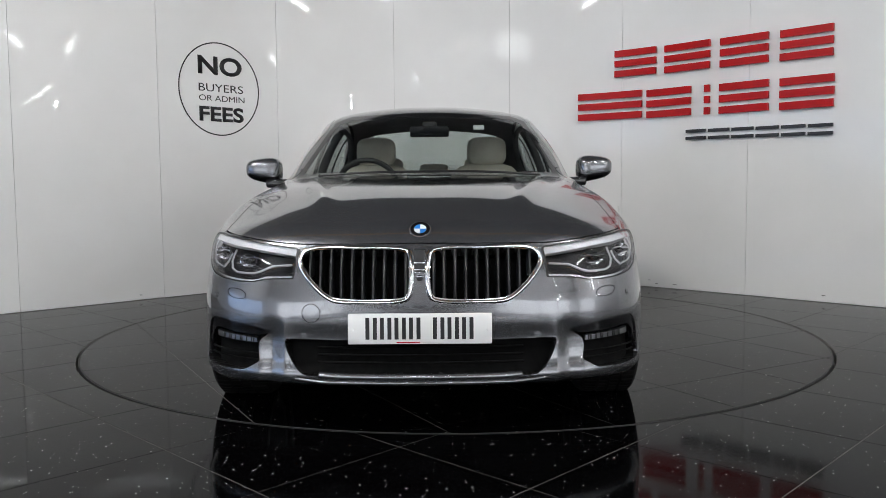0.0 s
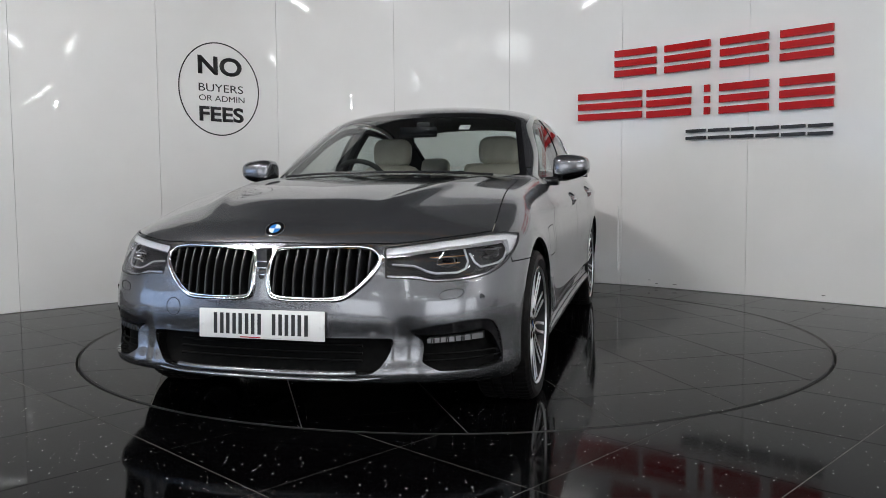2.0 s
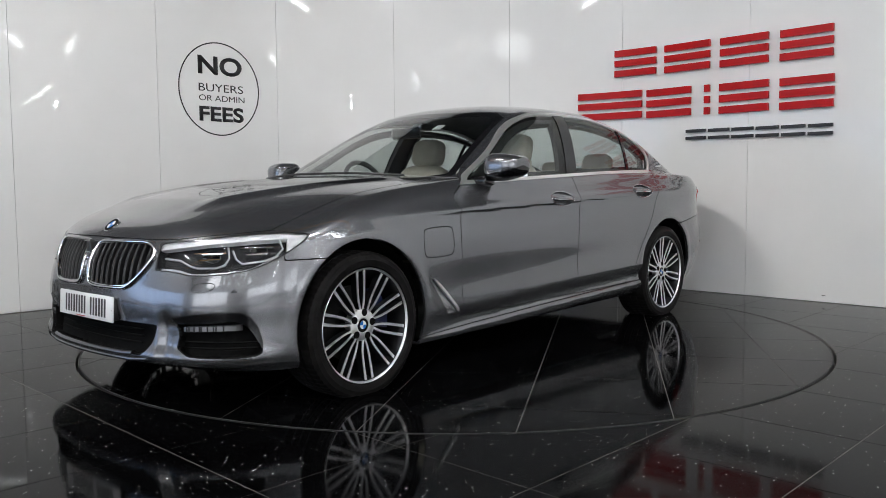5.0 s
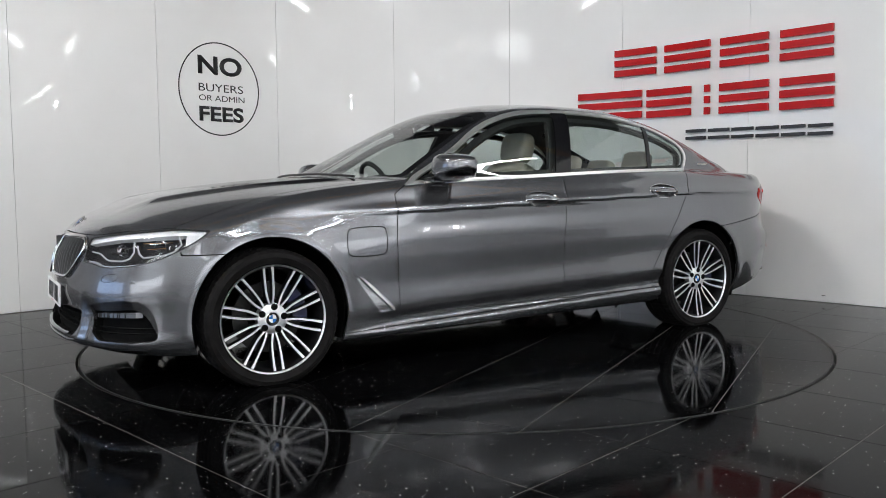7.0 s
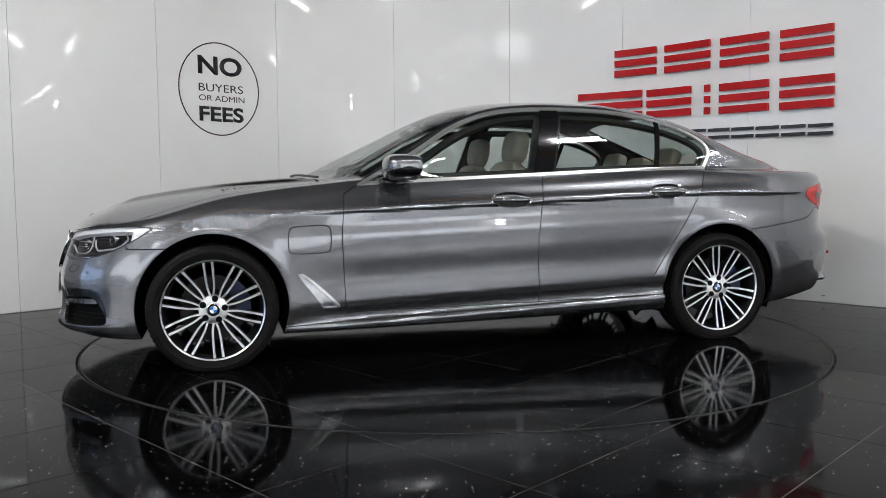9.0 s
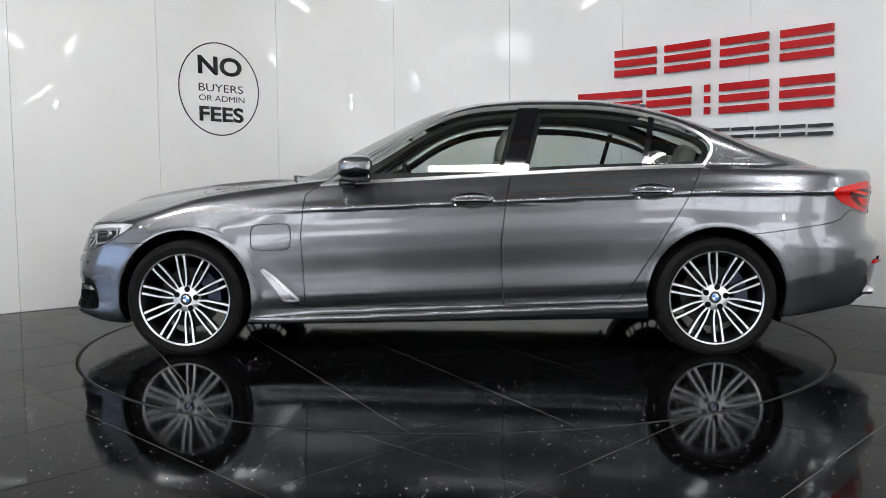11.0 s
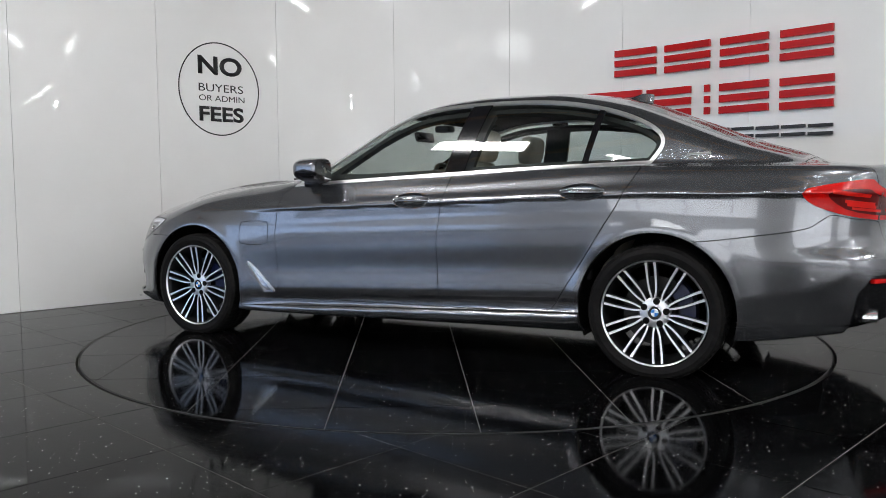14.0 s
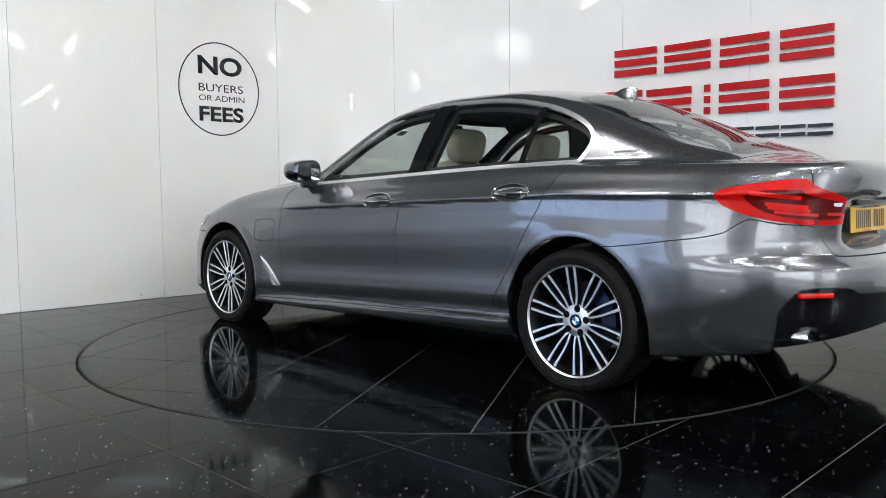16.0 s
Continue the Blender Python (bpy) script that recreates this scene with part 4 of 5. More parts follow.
# ---- wheels
def tyre_mesh():
    prof = [(0.250, -0.100), (0.262, -0.112), (0.290, -0.121), (0.316, -0.118), (0.3315, -0.104), (0.3355, -0.080), (0.336, -0.052), (0.328, -0.050), (0.328, -0.042), (0.336, -0.040),
            (0.3365, -0.006), (0.328, -0.004), (0.328, 0.004), (0.3365, 0.006), (0.336, 0.040), (0.328, 0.042), (0.328, 0.050), (0.336, 0.052), (0.3355, 0.080), (0.3315, 0.104), (0.316, 0.118),
            (0.300, 0.121), (0.296, 0.1225), (0.290, 0.121), (0.270, 0.116), (0.262, 0.108), (0.250, 0.100)]
    bm = lathe(prof, 210, "Y", closed=True)
    for v in bm.verts:
        r = math.hypot(v.co.x, v.co.z)
        a = math.atan2(v.co.z, v.co.x) % (2 * math.pi)
        if r > 0.329:
            k = round(a / (2 * math.pi) * 210 + (2 if v.co.y > 0 else 0)) % 3
            if k == 0:
                v.co.x *= 1 - 0.0045 / r
                v.co.z *= 1 - 0.0045 / r
        if v.co.z < -0.3115:
            v.co.z = -0.3115
    return smooth(bm, 28)


def spoke_mesh():
    """A pair of slim spokes, machined faces and dark flanks."""
    bm = bmesh.new()
    path = [(0.058, 0.0050, 0.0110, 0.087), (0.072, 0.0068, 0.0115, 0.089), (0.092, 0.0122, 0.0112, 0.091), (0.115, 0.0166, 0.0112, 0.092), (0.145, 0.0192, 0.0115, 0.094), (0.19, 0.0208, 0.0122, 0.098),
            (0.225, 0.0212, 0.0132, 0.101), (0.254, 0.0212, 0.0160, 0.104)]
    for g in (-1, 1):
        rows = []
        for r, off, w, o in path:
            c = g * off
            rows.append([bm.verts.new(p) for p in ((r, o - 0.036, c - w * 0.6), (r, o - 0.004, c - w / 2), (r, o, c - w / 2 + 0.0012), (r, o, c + w / 2 - 0.0012), (r, o - 0.004, c + w / 2), (r, o - 0.036, c + w * 0.6))])
        for a, b in zip(rows, rows[1:]):
            for k in range(6):
                f = bm.faces.new((a[k], a[(k + 1) % 6], b[(k + 1) % 6], b[k]))
                f.material_index = 0 if k in (1, 2, 3) else 1
        bm.faces.new(rows[0]), bm.faces.new(rows[-1])
    bmesh.ops.recalc_face_normals(bm, faces=bm.faces)
    return bm


def build_wheel(parent, turn=0.0):
    w = part("wheel", lathe([(0.261, 0.110), (0.2625, 0.1135), (0.260, 0.1165), (0.2545, 0.1125), (0.2505, 0.104), (0.242, 0.085), (0.238, 0.02), (0.236, -0.09), (0.252, -0.10)], 96, caps=False), DARK_ALLOY, parent, "twin-spoke alloy wheel with polished faces")
    part("tyre", tyre_mesh(), RUBBER, w, "black low-profile tyre")
    part("rim_face", lathe([(0.2620, 0.1138), (0.2600, 0.1172), (0.2550, 0.1140), (0.2522, 0.1105), (0.2522, 0.1085), (0.2545, 0.1095)], 96, closed=True), MACHINED, w, "polished rim flange")
    first = None
    for k in range(10):
        if first is None:
            first = part("twin_spoke", spoke_mesh(), [MACHINED, DARK_ALLOY], w)
            sp = first
        else:
            sp = new("twin_spoke", first.data)
            sp.parent = w
        sp.matrix_basis = Matrix.Rotation(radians(36 * k + turn), 4, "Y")
    part("hub", lathe([(0.076, 0.05), (0.074, 0.085), (0.069, 0.0885), (0.036, 0.0885), (0.034, 0.084), (0.001, 0.084)], 50), MACHINED, w)
    # raised matt black discs stand for the shade inside the bolt holes
    for k in range(5):
        b = part("bolt_hole", lathe([(0.0165, 0.083), (0.0165, 0.0905), (0.0150, 0.0905), (0.0145, 0.0893), (0.008, 0.0893), (0.007, 0.0903), (0.001, 0.0903)], 18), MATT_BLACK, w)
        a = radians(72 * k + 27)
        b.location = (0.0575 * math.cos(a), 0, 0.0575 * math.sin(a))
    roundel("hub_cap", 0.0335, pose(0, 0.0845, 0, -90), w)
    part("brake_disc", lathe([(0.172, -0.012), (0.172, 0.012), (0.10, 0.012), (0.09, 0.03), (0.05, 0.03), (0.05, -0.012)], 60, closed=True), STEEL, w)
    cal = bmesh.new()
    lo, hi = [], []
    for k in range(9):
        a = radians(128 + 8 * k)
        for r, l in ((0.115, lo), (0.19, hi)):
            l.append((r * math.cos(a), r * math.sin(a)))
    prism(lo + hi[::-1], -0.05, 0.045, Matrix.Rotation(radians(90), 4, "X"), into=cal)
    part("brake_caliper", cal, CALIPER, w, "dark blue brake caliper")
    return w


def wheels():
    first = build_wheel(CAR, 23)
    for k, (x, g) in enumerate(WHEELS):
        m = pose(x, g * (0.809 if x > 0 else 0.791), 0.3115, 0, 0, 0 if g > 0 else 180)
        if k == 0:
            first.matrix_basis = m
        else:
            copy_thing(first, m)
    for x, g in WHEELS:
        bm = lathe([(0.388, 0.085), (0.388, -0.36), (0.02, -0.36)], 48)
        bmesh.ops.delete(bm, geom=[f for f in bm.faces if f.calc_center_median().z < -0.13 or (len(f.verts) > 4 and f.calc_center_median().y > 0)], context="FACES")
        l = part("wheel_liner", bm, MATT_BLACK, CAR)
        l.matrix_basis = pose(x, g * 0.789, 0.3175, 0, 0, 0 if g > 0 else 180)


wheels()


# ---- front end
def sub(vt, g):
    x, y, z = vt[0].T
    return pieces(*vt, g(x, y, z))


def headlights():
    front = CUTS["front"]
    head = CUTS["head"]
    lamps = CUTS["pair"]("headlight", head, CLEAR, depth=0, label="clear headlight with bright inner rings")
    for lamp, m in zip(lamps, (False, True)):
        seal = sub(head, lambda x, y, z: -shape_gap(CUTS["hl"], front(x, y), z * 100) * 0.012 - 0.005)[0]
        sheet("seal", seal, BLACK, lamp, mirror=m, depth=0.004, lift=0.001)
        sheet("housing", head, LAMP_DARK, lamp, mirror=m, depth=-0.045, lift=-0.05)
        top = lambda f: ramp(f, 24, 0.704, 38, 0.736, 50, 0.752, 60, 0.742)
        brow = sub(head, lambda x, y, z: top(front(x, y)) - 0.027 - z)[0]
        sheet("brow", brow, ENAMEL, lamp, mirror=m, depth=0.03, lift=-0.010, label="white light guide")
        low = sub(head, lambda x, y, z: z - ramp(front(x, y), 24, 0.605, 29.5, 0.602, 33, 0.587, 43, 0.600, 49, 0.641, 56, 0.708))[0]
        sheet("lower_trim", low, SILVER, lamp, mirror=m, depth=0.03, lift=-0.012)
        g = -1 if m else 1
        def inside(f, z, back):
            p = surf(XF, z, math.cos(radians(f)), math.sin(radians(f)))
            c = Vector((p.x - back * 0.9, p.y - back * 0.43, p.z))
            return Vector((c.x, g * c.y, c.z))

        # two open hooks of light guide, each round a projector
        for hook in (((25.5, 0.640), (29.5, 0.634), (32.0, 0.612), (33.5, 0.605), (37.5, 0.606), (39.2, 0.618), (40.0, 0.645), (39.6, 0.690)),
                     ((40.6, 0.675), (41.4, 0.640), (42.6, 0.622), (47.0, 0.632), (49.2, 0.648), (50.6, 0.680), (49.8, 0.712))):
            pts = []
            for (f0, z0), (f1, z1) in zip(hook, hook[1:]):
                pts += [inside(f0 + (f1 - f0) * q / 3, z0 + (z1 - z0) * q / 3, 0.022) for q in range(3)]
            part("light_guide", tube(pts + [inside(*hook[-1], 0.022)], 0.0042, 8), GUIDE, lamp, "clear grey hooked light guide")
        for f, z, r in ((36.0, 0.650, 0.036), (45.4, 0.672, 0.036)):
            c = inside(f, z, 0.046)
            mm = Matrix.Translation(c) @ Matrix.Rotation(radians(g * 26), 4, "Z") @ Matrix.Rotation(radians(90), 4, "Y") @ Matrix.Diagonal((0.72, 1.15, 1, 1))
            o = part("reflector", lathe([(0.010, -0.026), (r * 0.55, -0.020), (r * 0.85, -0.008), (r, 0.010), (r * 1.03, 0.010), (r * 0.9, -0.010), (0.010, -0.029)], 10, "Z", closed=True), CHROME, lamp, "faceted chrome reflector")
            o.matrix_basis = mm
            o = part("projector_lens", lathe([(0.017, -0.028), (0.017, -0.006), (0.013, 0.003), (0.006, 0.007), (0.0005, 0.008)], 20, "Z"), GLOSS_BLACK, lamp)
            o.matrix_basis = mm
            for dz, w in ((-0.013, 2.2), (0.012, 3.4)):
                part("lamp_fin", tube([inside(f - w, z + dz, 0.020), inside(f + w, z + dz + 0.004, 0.020)], 0.0034, 6), CHROME, lamp)
        end = sub(head, lambda x, y, z: 52.2 - front(x, y))[0]
        sheet("outer_guide", end, ENAMEL, lamp, mirror=m, depth=0.02, lift=-0.012)


headlights()


def grilles():
    kid = CUTS["kid"]
    inner, ring = sub(CUTS["kidney"], lambda x, y, z: shape_gap(kid, y, z) + 0.017)
    frames = CUTS["pair"]("grille_frame", ring, CHROME, depth=0.05, lift=0.008, label="chrome kidney-shaped grille frame")
    for fr, m in zip(frames, (False, True)):
        g = -1 if m else 1
        rim = []
        cy, cz = 0.22, 0.606
        for y, z in kid:
            d = math.hypot(y - cy, z - cz)
            y, z = y - 0.0085 * (y - cy) / d, z - 0.0085 * (z - cz) / d
            rim.append((at_front(y, z) + 0.006, g * y, z))
        part("rim", tube(rim, 0.0085, 12, True), CHROME, fr, "rounded chrome rim")
        sheet("grille_back", inner, MATT_BLACK, fr, mirror=m, depth=-0.06, lift=-0.07)
        for k in range(10):
            y = 0.050 + 0.0395 * k
            zs = [z for z in np.arange(0.505, 0.705, 0.002) if shape_gap(kid, np.array(y), np.array(z)) < -0.014]
            if len(zs) < 10:
                continue
            bm = bmesh.new()
            rows = []
            for z in np.linspace(zs[0], zs[-1], 6):
                x = at_front(y, z)
                rows.append([bm.verts.new(p) for p in ((x - 0.06, g * y - 0.0070, z), (x - 0.006, g * y - 0.0060, z), (x + 0.001, g * y - 0.003, z), (x + 0.001, g * y + 0.003, z), (x - 0.006, g * y + 0.0060, z), (x - 0.06, g * y + 0.0070, z))])
            for a, b in zip(rows, rows[1:]):
                for q in range(6):
                    bm.faces.new((a[q], a[(q + 1) % 6], b[(q + 1) % 6], b[q]))
            bmesh.ops.recalc_face_normals(bm, faces=bm.faces)
            part("slat", bm, BLACK, fr)
    cx = at_front(0.0, 0.61)
    mid = part("grille_bridge", box((cx - 0.06, -0.0205, 0.515), (cx - 0.004, 0.0205, 0.702), 0.004), BLACK, CAR, "black bridge between the grilles")
    for z in (0.60, 0.625, 0.65):
        part("rib", box((cx - 0.006, -0.019, z), (cx - 0.001, 0.019, z + 0.007), 0.001), SILVER, mid)
    low = sheet("lower_intake", CUTS["intake"], MATT_BLACK, CAR, both=True, depth=-0.05, lift=-0.05, label="wide black lower air intake")
    for z in (0.285, 0.312, 0.339):
        pts = [(at_front(y, z) - 0.03, y, z) for y in np.linspace(-0.38, 0.38, 13)]
        part("louvre", tube(pts, 0.005, 6), MATT_BLACK, low)
    fogs = CUTS["pair"]("side_intake", CUTS["fogs"], MATT_BLACK, depth=-0.045, lift=-0.045, label="black side air intake")
    for f, g in zip(fogs, (1, -1)):
        n = 9
        bm = bmesh.new()
        rows = []
        for y in np.linspace(0.618, 0.80, n):
            x = at_front(y, 0.352) - 0.012
            h = 0.009 + 0.003 * (y - 0.6) / 0.18
            zc = 0.358 + 0.008 * (y - 0.6) / 0.18
            rows.append([bm.verts.new(p) for p in ((x - 0.03, g * y, zc - h), (x, g * y, zc - h * 0.9), (x, g * y, zc + h * 0.9), (x - 0.03, g * y, zc + h))])
        for a, b in zip(rows, rows[1:]):
            for q in range(4):
                bm.faces.new((a[q], a[(q + 1) % 4], b[(q + 1) % 4], b[q]))
        bm.faces.new(rows[0]), bm.faces.new(rows[-1])
        bmesh.ops.recalc_face_normals(bm, faces=bm.faces)
        fl = part("fog_lamp", bm, LAMP_BLACK, f, "bright horizontal fog lamp strip")
        for y in (0.632, 0.641, 0.662, 0.683, 0.690, 0.712, 0.733, 0.741, 0.764):
            x = at_front(y, 0.352) - 0.012
            zc = 0.358 + 0.008 * (y - 0.6) / 0.18
            part("fin", box((x - 0.01, g * y - 0.0024, zc - 0.011), (x + 0.003, g * y + 0.0024, zc + 0.011), 0.0006), BLACK, fl)
        brow = sub(CUTS["fogs"], lambda x, y, z: ramp(y, 0.55, 0.389, 0.62, 0.381, 0.70, 0.383, 0.80, 0.393, 0.83, 0.37, 0.87, 0.25) - z)[0]
        sheet("intake_brow", brow, GLOSS_BLACK, f, mirror=g < 0, depth=0.02, lift=-0.006, label="gloss black brow of the intake")
        for z in (0.282, 0.305):
            pts = [(at_front(y, z) - 0.035, g * y, z) for y in np.linspace(0.57, 0.84, 8)]
            part("louvre", tube(pts, 0.004, 6), MATT_BLACK, f)


grilles()


def plate(name, m, mat, label):
    """A number plate; its characters are plain upright bars."""
    p = part(name, box((-0.26, -0.0555, -0.003), (0.26, 0.0555, 0.003), 0.0025), mat, CAR, label)
    p.matrix_basis = m
    x = -0.2
    for k in range(7):
        if k == 4:
            x += 0.034
        for q in (0.004, 0.031):
            part("bar", box((x + q - 0.001, -0.0385, 0.0031), (x + q + 0.0135, 0.0405, 0.0042)), BLACK, p)
        x += 0.0525
    part("bar", box((-0.085, -0.0515, 0.0031), (0.0, -0.0475, 0.0038)), RED, p)
    part("bar", box((0.01, -0.0515, 0.0031), (0.085, -0.0475, 0.0038)), JOINT, p)
    for sx in (-0.245, 0.245):
        part("screw_cap", lathe([(0.006, 0.003), (0.006, 0.005), (0.003, 0.006), (0.0002, 0.006)], 12, "Z"), mat, p).location = (sx, -0.004, 0)


def front_details():
    plate("front_plate", Matrix.Translation((2.334, 0, 0.418)) @ Matrix.Rotation(radians(90), 4, "Z") @ Matrix.Rotation(radians(87), 4, "X"), WHITE, "white number plate with dark bars")
    back = part("plate_base", box((2.26, -0.255, 0.37), (2.329, 0.255, 0.466), 0.01), BLACK, CAR)
    roundel("badge", 0.041, Matrix.Translation((2.2, 0, at_top(2.2, 0) - 0.001)) @ Matrix.Rotation(radians(42), 4, "Y") @ Matrix.Rotation(radians(90), 4, "Z"), CAR)
    # sensors, tow-eye cover, washer covers
    for y, zz, r in ((0.43, 0.385, 0.012), (-0.43, 0.385, 0.012), (0.80, 0.515, 0.012), (-0.80, 0.515, 0.012)):
        x = at_front(abs(y), zz)
        n = Vector((at_front(abs(y) - 0.02, zz) - at_front(abs(y) + 0.02, zz), 0.04 * 1, 0))
        ang = math.degrees(math.atan2(n.x, n.y)) * (1 if y > 0 else -1)
        s = part("parking_sensor", lathe([(r, -0.004), (r, 0.001), (r * 0.8, 0.0015), (r * 0.78, 0.0005), (0.0005, 0.0008)], 20, "X"), PAINT, CAR)
        s.matrix_basis = pose(x, y, zz, 0, 0, ang)
    ring = []
    for k in range(32):
        y, z = 0.40 + 0.034 * math.cos(math.pi * k / 16), 0.470 + 0.034 * math.sin(math.pi * k / 16)
        ring.append((at_front(y, z) + 0.0004, -y, z))
    part("tow_eye_cover", tube(ring, 0.0014, 6, True), BLACK, CAR, "round tow-eye cover outline")
    for g in (1, -1):
        ring = []
        for y, z in soften([(0.655, 0.512), (0.735, 0.516), (0.745, 0.552), (0.668, 0.548)], 3):
            ring.append((at_front(y, z) + 0.0004, g * y, z))
        part("washer_cover", tube(ring, 0.0014, 6, True), BLACK, CAR, "washer cover outline")
    lip = [(at_front(abs(y), 0.225) - 0.003, y, 0.219 + 0.10 * max(0, abs(y) - 0.36)) for y in np.linspace(-0.46, 0.46, 29)]
    sill = [(at_front(abs(y), 0.25) - 0.010, y, 0.240 + 0.06 * max(0, abs(y) - 0.30)) for y in np.linspace(-0.37, 0.37, 25)]
    part("intake_sill", tube(sill, 0.0135, 10), PAINT, CAR, "grey lower edge of the intake")
    part("front_lip", tube(lip, 0.008, 10), PAINT, CAR, "grey lower bumper lip")


front_details()


# ---- sides
def mirrors():
    for g in (1, -1):
        n, m = 36, 24
        c = Vector((0.500, 0.962, 1.034))
        caps = (bmesh.new(), bmesh.new())
        grid = []
        for i in range(n):
            u = 2 * math.pi * i / n
            row = []
            for j in range(m + 1):
                w = math.pi * j / m - math.pi / 2
                cy, sy = math.cos(w), math.sin(w)
                p = lambda q, e: math.copysign(abs(q) ** e, q)
                y = 0.100 * p(sy, 0.7)
                fx = 0.108 * p(cy, 0.5) * p(math.cos(u), 0.6)
                fz = 0.071 * p(cy, 0.5) * p(math.sin(u), 0.7) * (1 - 0.22 * (y / 0.100))
                fx = max(fx, -0.075) - 0.25 * (y + 0.1) * 0.35
                row.append(Vector((c.x + fx, g * (c.y + y), c.z + fz + 0.06 * (y + 0.1))))
            grid.append(row)
        for which, bm in enumerate(caps):
            vs = {}
            for i in range(n):
                for j in range(m):
                    quad = [(i, j), ((i + 1) % n, j), ((i + 1) % n, j + 1), (i, j + 1)]
                    up = math.sin(2 * math.pi * (i + 0.5) / n) > -0.35
                    if up == (which == 0):
                        f = []
                        for a, b in quad:
                            if (a, b) not in vs:
                                vs[a, b] = bm.verts.new(grid[a][b])
                            f.append(vs[a, b])
                        try:
                            bm.faces.new(f)
                        except ValueError:
                            pass
            bmesh.ops.remove_doubles(bm, verts=bm.verts, dist=1e-5)
            bmesh.ops.recalc_face_normals(bm, faces=bm.faces)
            smooth(bm, 35)
        shell = part("door_mirror", caps[0], PAINT, CAR, "grey and black door mirror")
        part("mirror_base", caps[1], GLOSS_BLACK, shell)
        part("mirror_foot", box((-0.045, -0.08, -0.03), (0.045, 0.05, 0.02), 0.015, pose(0.56, g * 0.855, 0.968, 0, 0, 0)), GLOSS_BLACK, shell)
        part("mirror_glass", box((0.4175, min(g * 0.885, g * 1.045), 0.985), (0.4215, max(g * 0.885, g * 1.045), 1.085), 0.001), CHROME, shell)


mirrors()


def handles():
    for (hx, hz), doors in zip(HANDLES, (CUTS["doors"], CUTS["rdoors"])):
        for door, g in zip(doors, (1, -1)):
            bm = bmesh.new()
            rows = []
            for k in range(15):
                x = hx - 0.112 + 0.224 * k / 14
                y = at_side(x, hz) + 0.012 - 0.016 * abs(k / 7 - 1) ** 4
                h = 0.0125 * (1 - 0.4 * abs(k / 7 - 1) ** 3)
                rows.append([bm.verts.new((x, g * (y + 0.011 * math.cos(a) - 0.011), hz + h * math.sin(a))) for a in [2 * math.pi * q / 10 for q in range(10)]])
            for a, b in zip(rows, rows[1:]):
                for q in range(10):
                    bm.faces.new((a[q], a[(q + 1) % 10], b[(q + 1) % 10], b[q]))
            bm.faces.new(rows[0]), bm.faces.new(rows[-1])
            bmesh.ops.recalc_face_normals(bm, faces=bm.faces)
            hd = part("door_handle", smooth(bm, 60), PAINT, door, "grey door handle with chrome strip")
            pts = [(hx - 0.10 + 0.2 * k / 10, g * (at_side(hx - 0.10 + 0.2 * k / 10, hz) + 0.0125 - 0.012 * abs(k / 5 - 1) ** 4), hz - 0.004) for k in range(11)]
            part("strip", tube(pts, 0.0035, 6), CHROME, hd)
            ring = []
            for k in range(40):
                a = 2 * math.pi * k / 40
                x, z = hx + 0.117 * math.cos(a), hz + 0.044 * math.sin(a)
                ring.append((x, g * (at_side(x, z) + 0.0005), z))
            part("cup_edge", tube(ring, 0.0022, 6, True), CHROME, hd)
    for g in (1, -1):
        x0, z0 = -1.665, 1.083
        y = at_side(x0, z0)
        b = part("script_badge", box((-0.055, -0.002, -0.008), (0.055, 0.003, 0.008), 0.002), SATIN, CAR, "small chrome script badge")
        b.matrix_basis = pose(x0, g * y, z0, -g * 35, 2, g * 8)


handles()


# ---- roof, screens, tail
def top_details():
    bm = bmesh.new()
    rows = []
    for k in range(12):
        t = k / 11
        x = -1.105 - 0.165 * t
        h = 0.062 * math.sin(min(t * 1.15, 1) * math.pi / 2) ** 1.3
        w = 0.026 * math.sin(math.pi * min(0.12 + t * 0.75, 0.9)) + 0.004
        zb = at_top(x, 0) - 0.004
        rows.append([bm.verts.new(p) for p in ((x, -w, zb), (x, -w * 0.55, zb + h * 0.5), (x - 0.005 * t, -0.006, zb + h * 0.96), (x - 0.005 * t, 0.006, zb + h * 0.96), (x, w * 0.55, zb + h * 0.5), (x, w, zb))])
    for a, b in zip(rows, rows[1:]):
        for q in range(5):
            bm.faces.new((a[q], a[q + 1], b[q + 1], b[q]))
    bm.faces.new(rows[-1]), bm.faces.new(rows[0])
    bmesh.ops.recalc_face_normals(bm, faces=bm.faces)
    part("roof_antenna", smooth(bm, 60), PAINT, CAR, "grey shark-fin antenna")
    for g, y0, y1 in ((1, 0.60, -0.02), (-1, 0.05, -0.58)):
        pts = [(1.005 - 0.27 * y * y, y, at_top(1.005 - 0.27 * y * y, abs(y)) + 0.012) for y in np.linspace(y0, y1, 9)]
        part("wiper", tube(pts, 0.007, 6), BLACK, CAR, "black wiper blade")
    # camera housing and mirror behind the screen
    part("interior_mirror", box((-0.012, -0.12, -0.034), (0.012, 0.12, 0.034), 0.01, pose(0.27, 0, 1.275, 0, 12, 0)), GLOSS_BLACK, CAR)
    part("sensor_pod", box((0.06, -0.045, 1.30), (0.17, 0.045, 1.345), 0.012), BLACK, CAR)
    lo, hi = -0.1, 1.2
    for _ in range(20):
        mid = (lo + hi) / 2
        lo, hi = (lo, mid) if outer(np.array(mid), np.array(0.3), np.array(1.30)) > 0 else (mid, hi)
    part("pass_holder", box((-0.003, -0.033, -0.03), (0.003, 0.033, 0.03), 0.002, pose(lo - 0.012, 0.3, 1.295, 0, -62, 0)), ENAMEL, CAR, "small white sticker on the windscreen")


top_details()


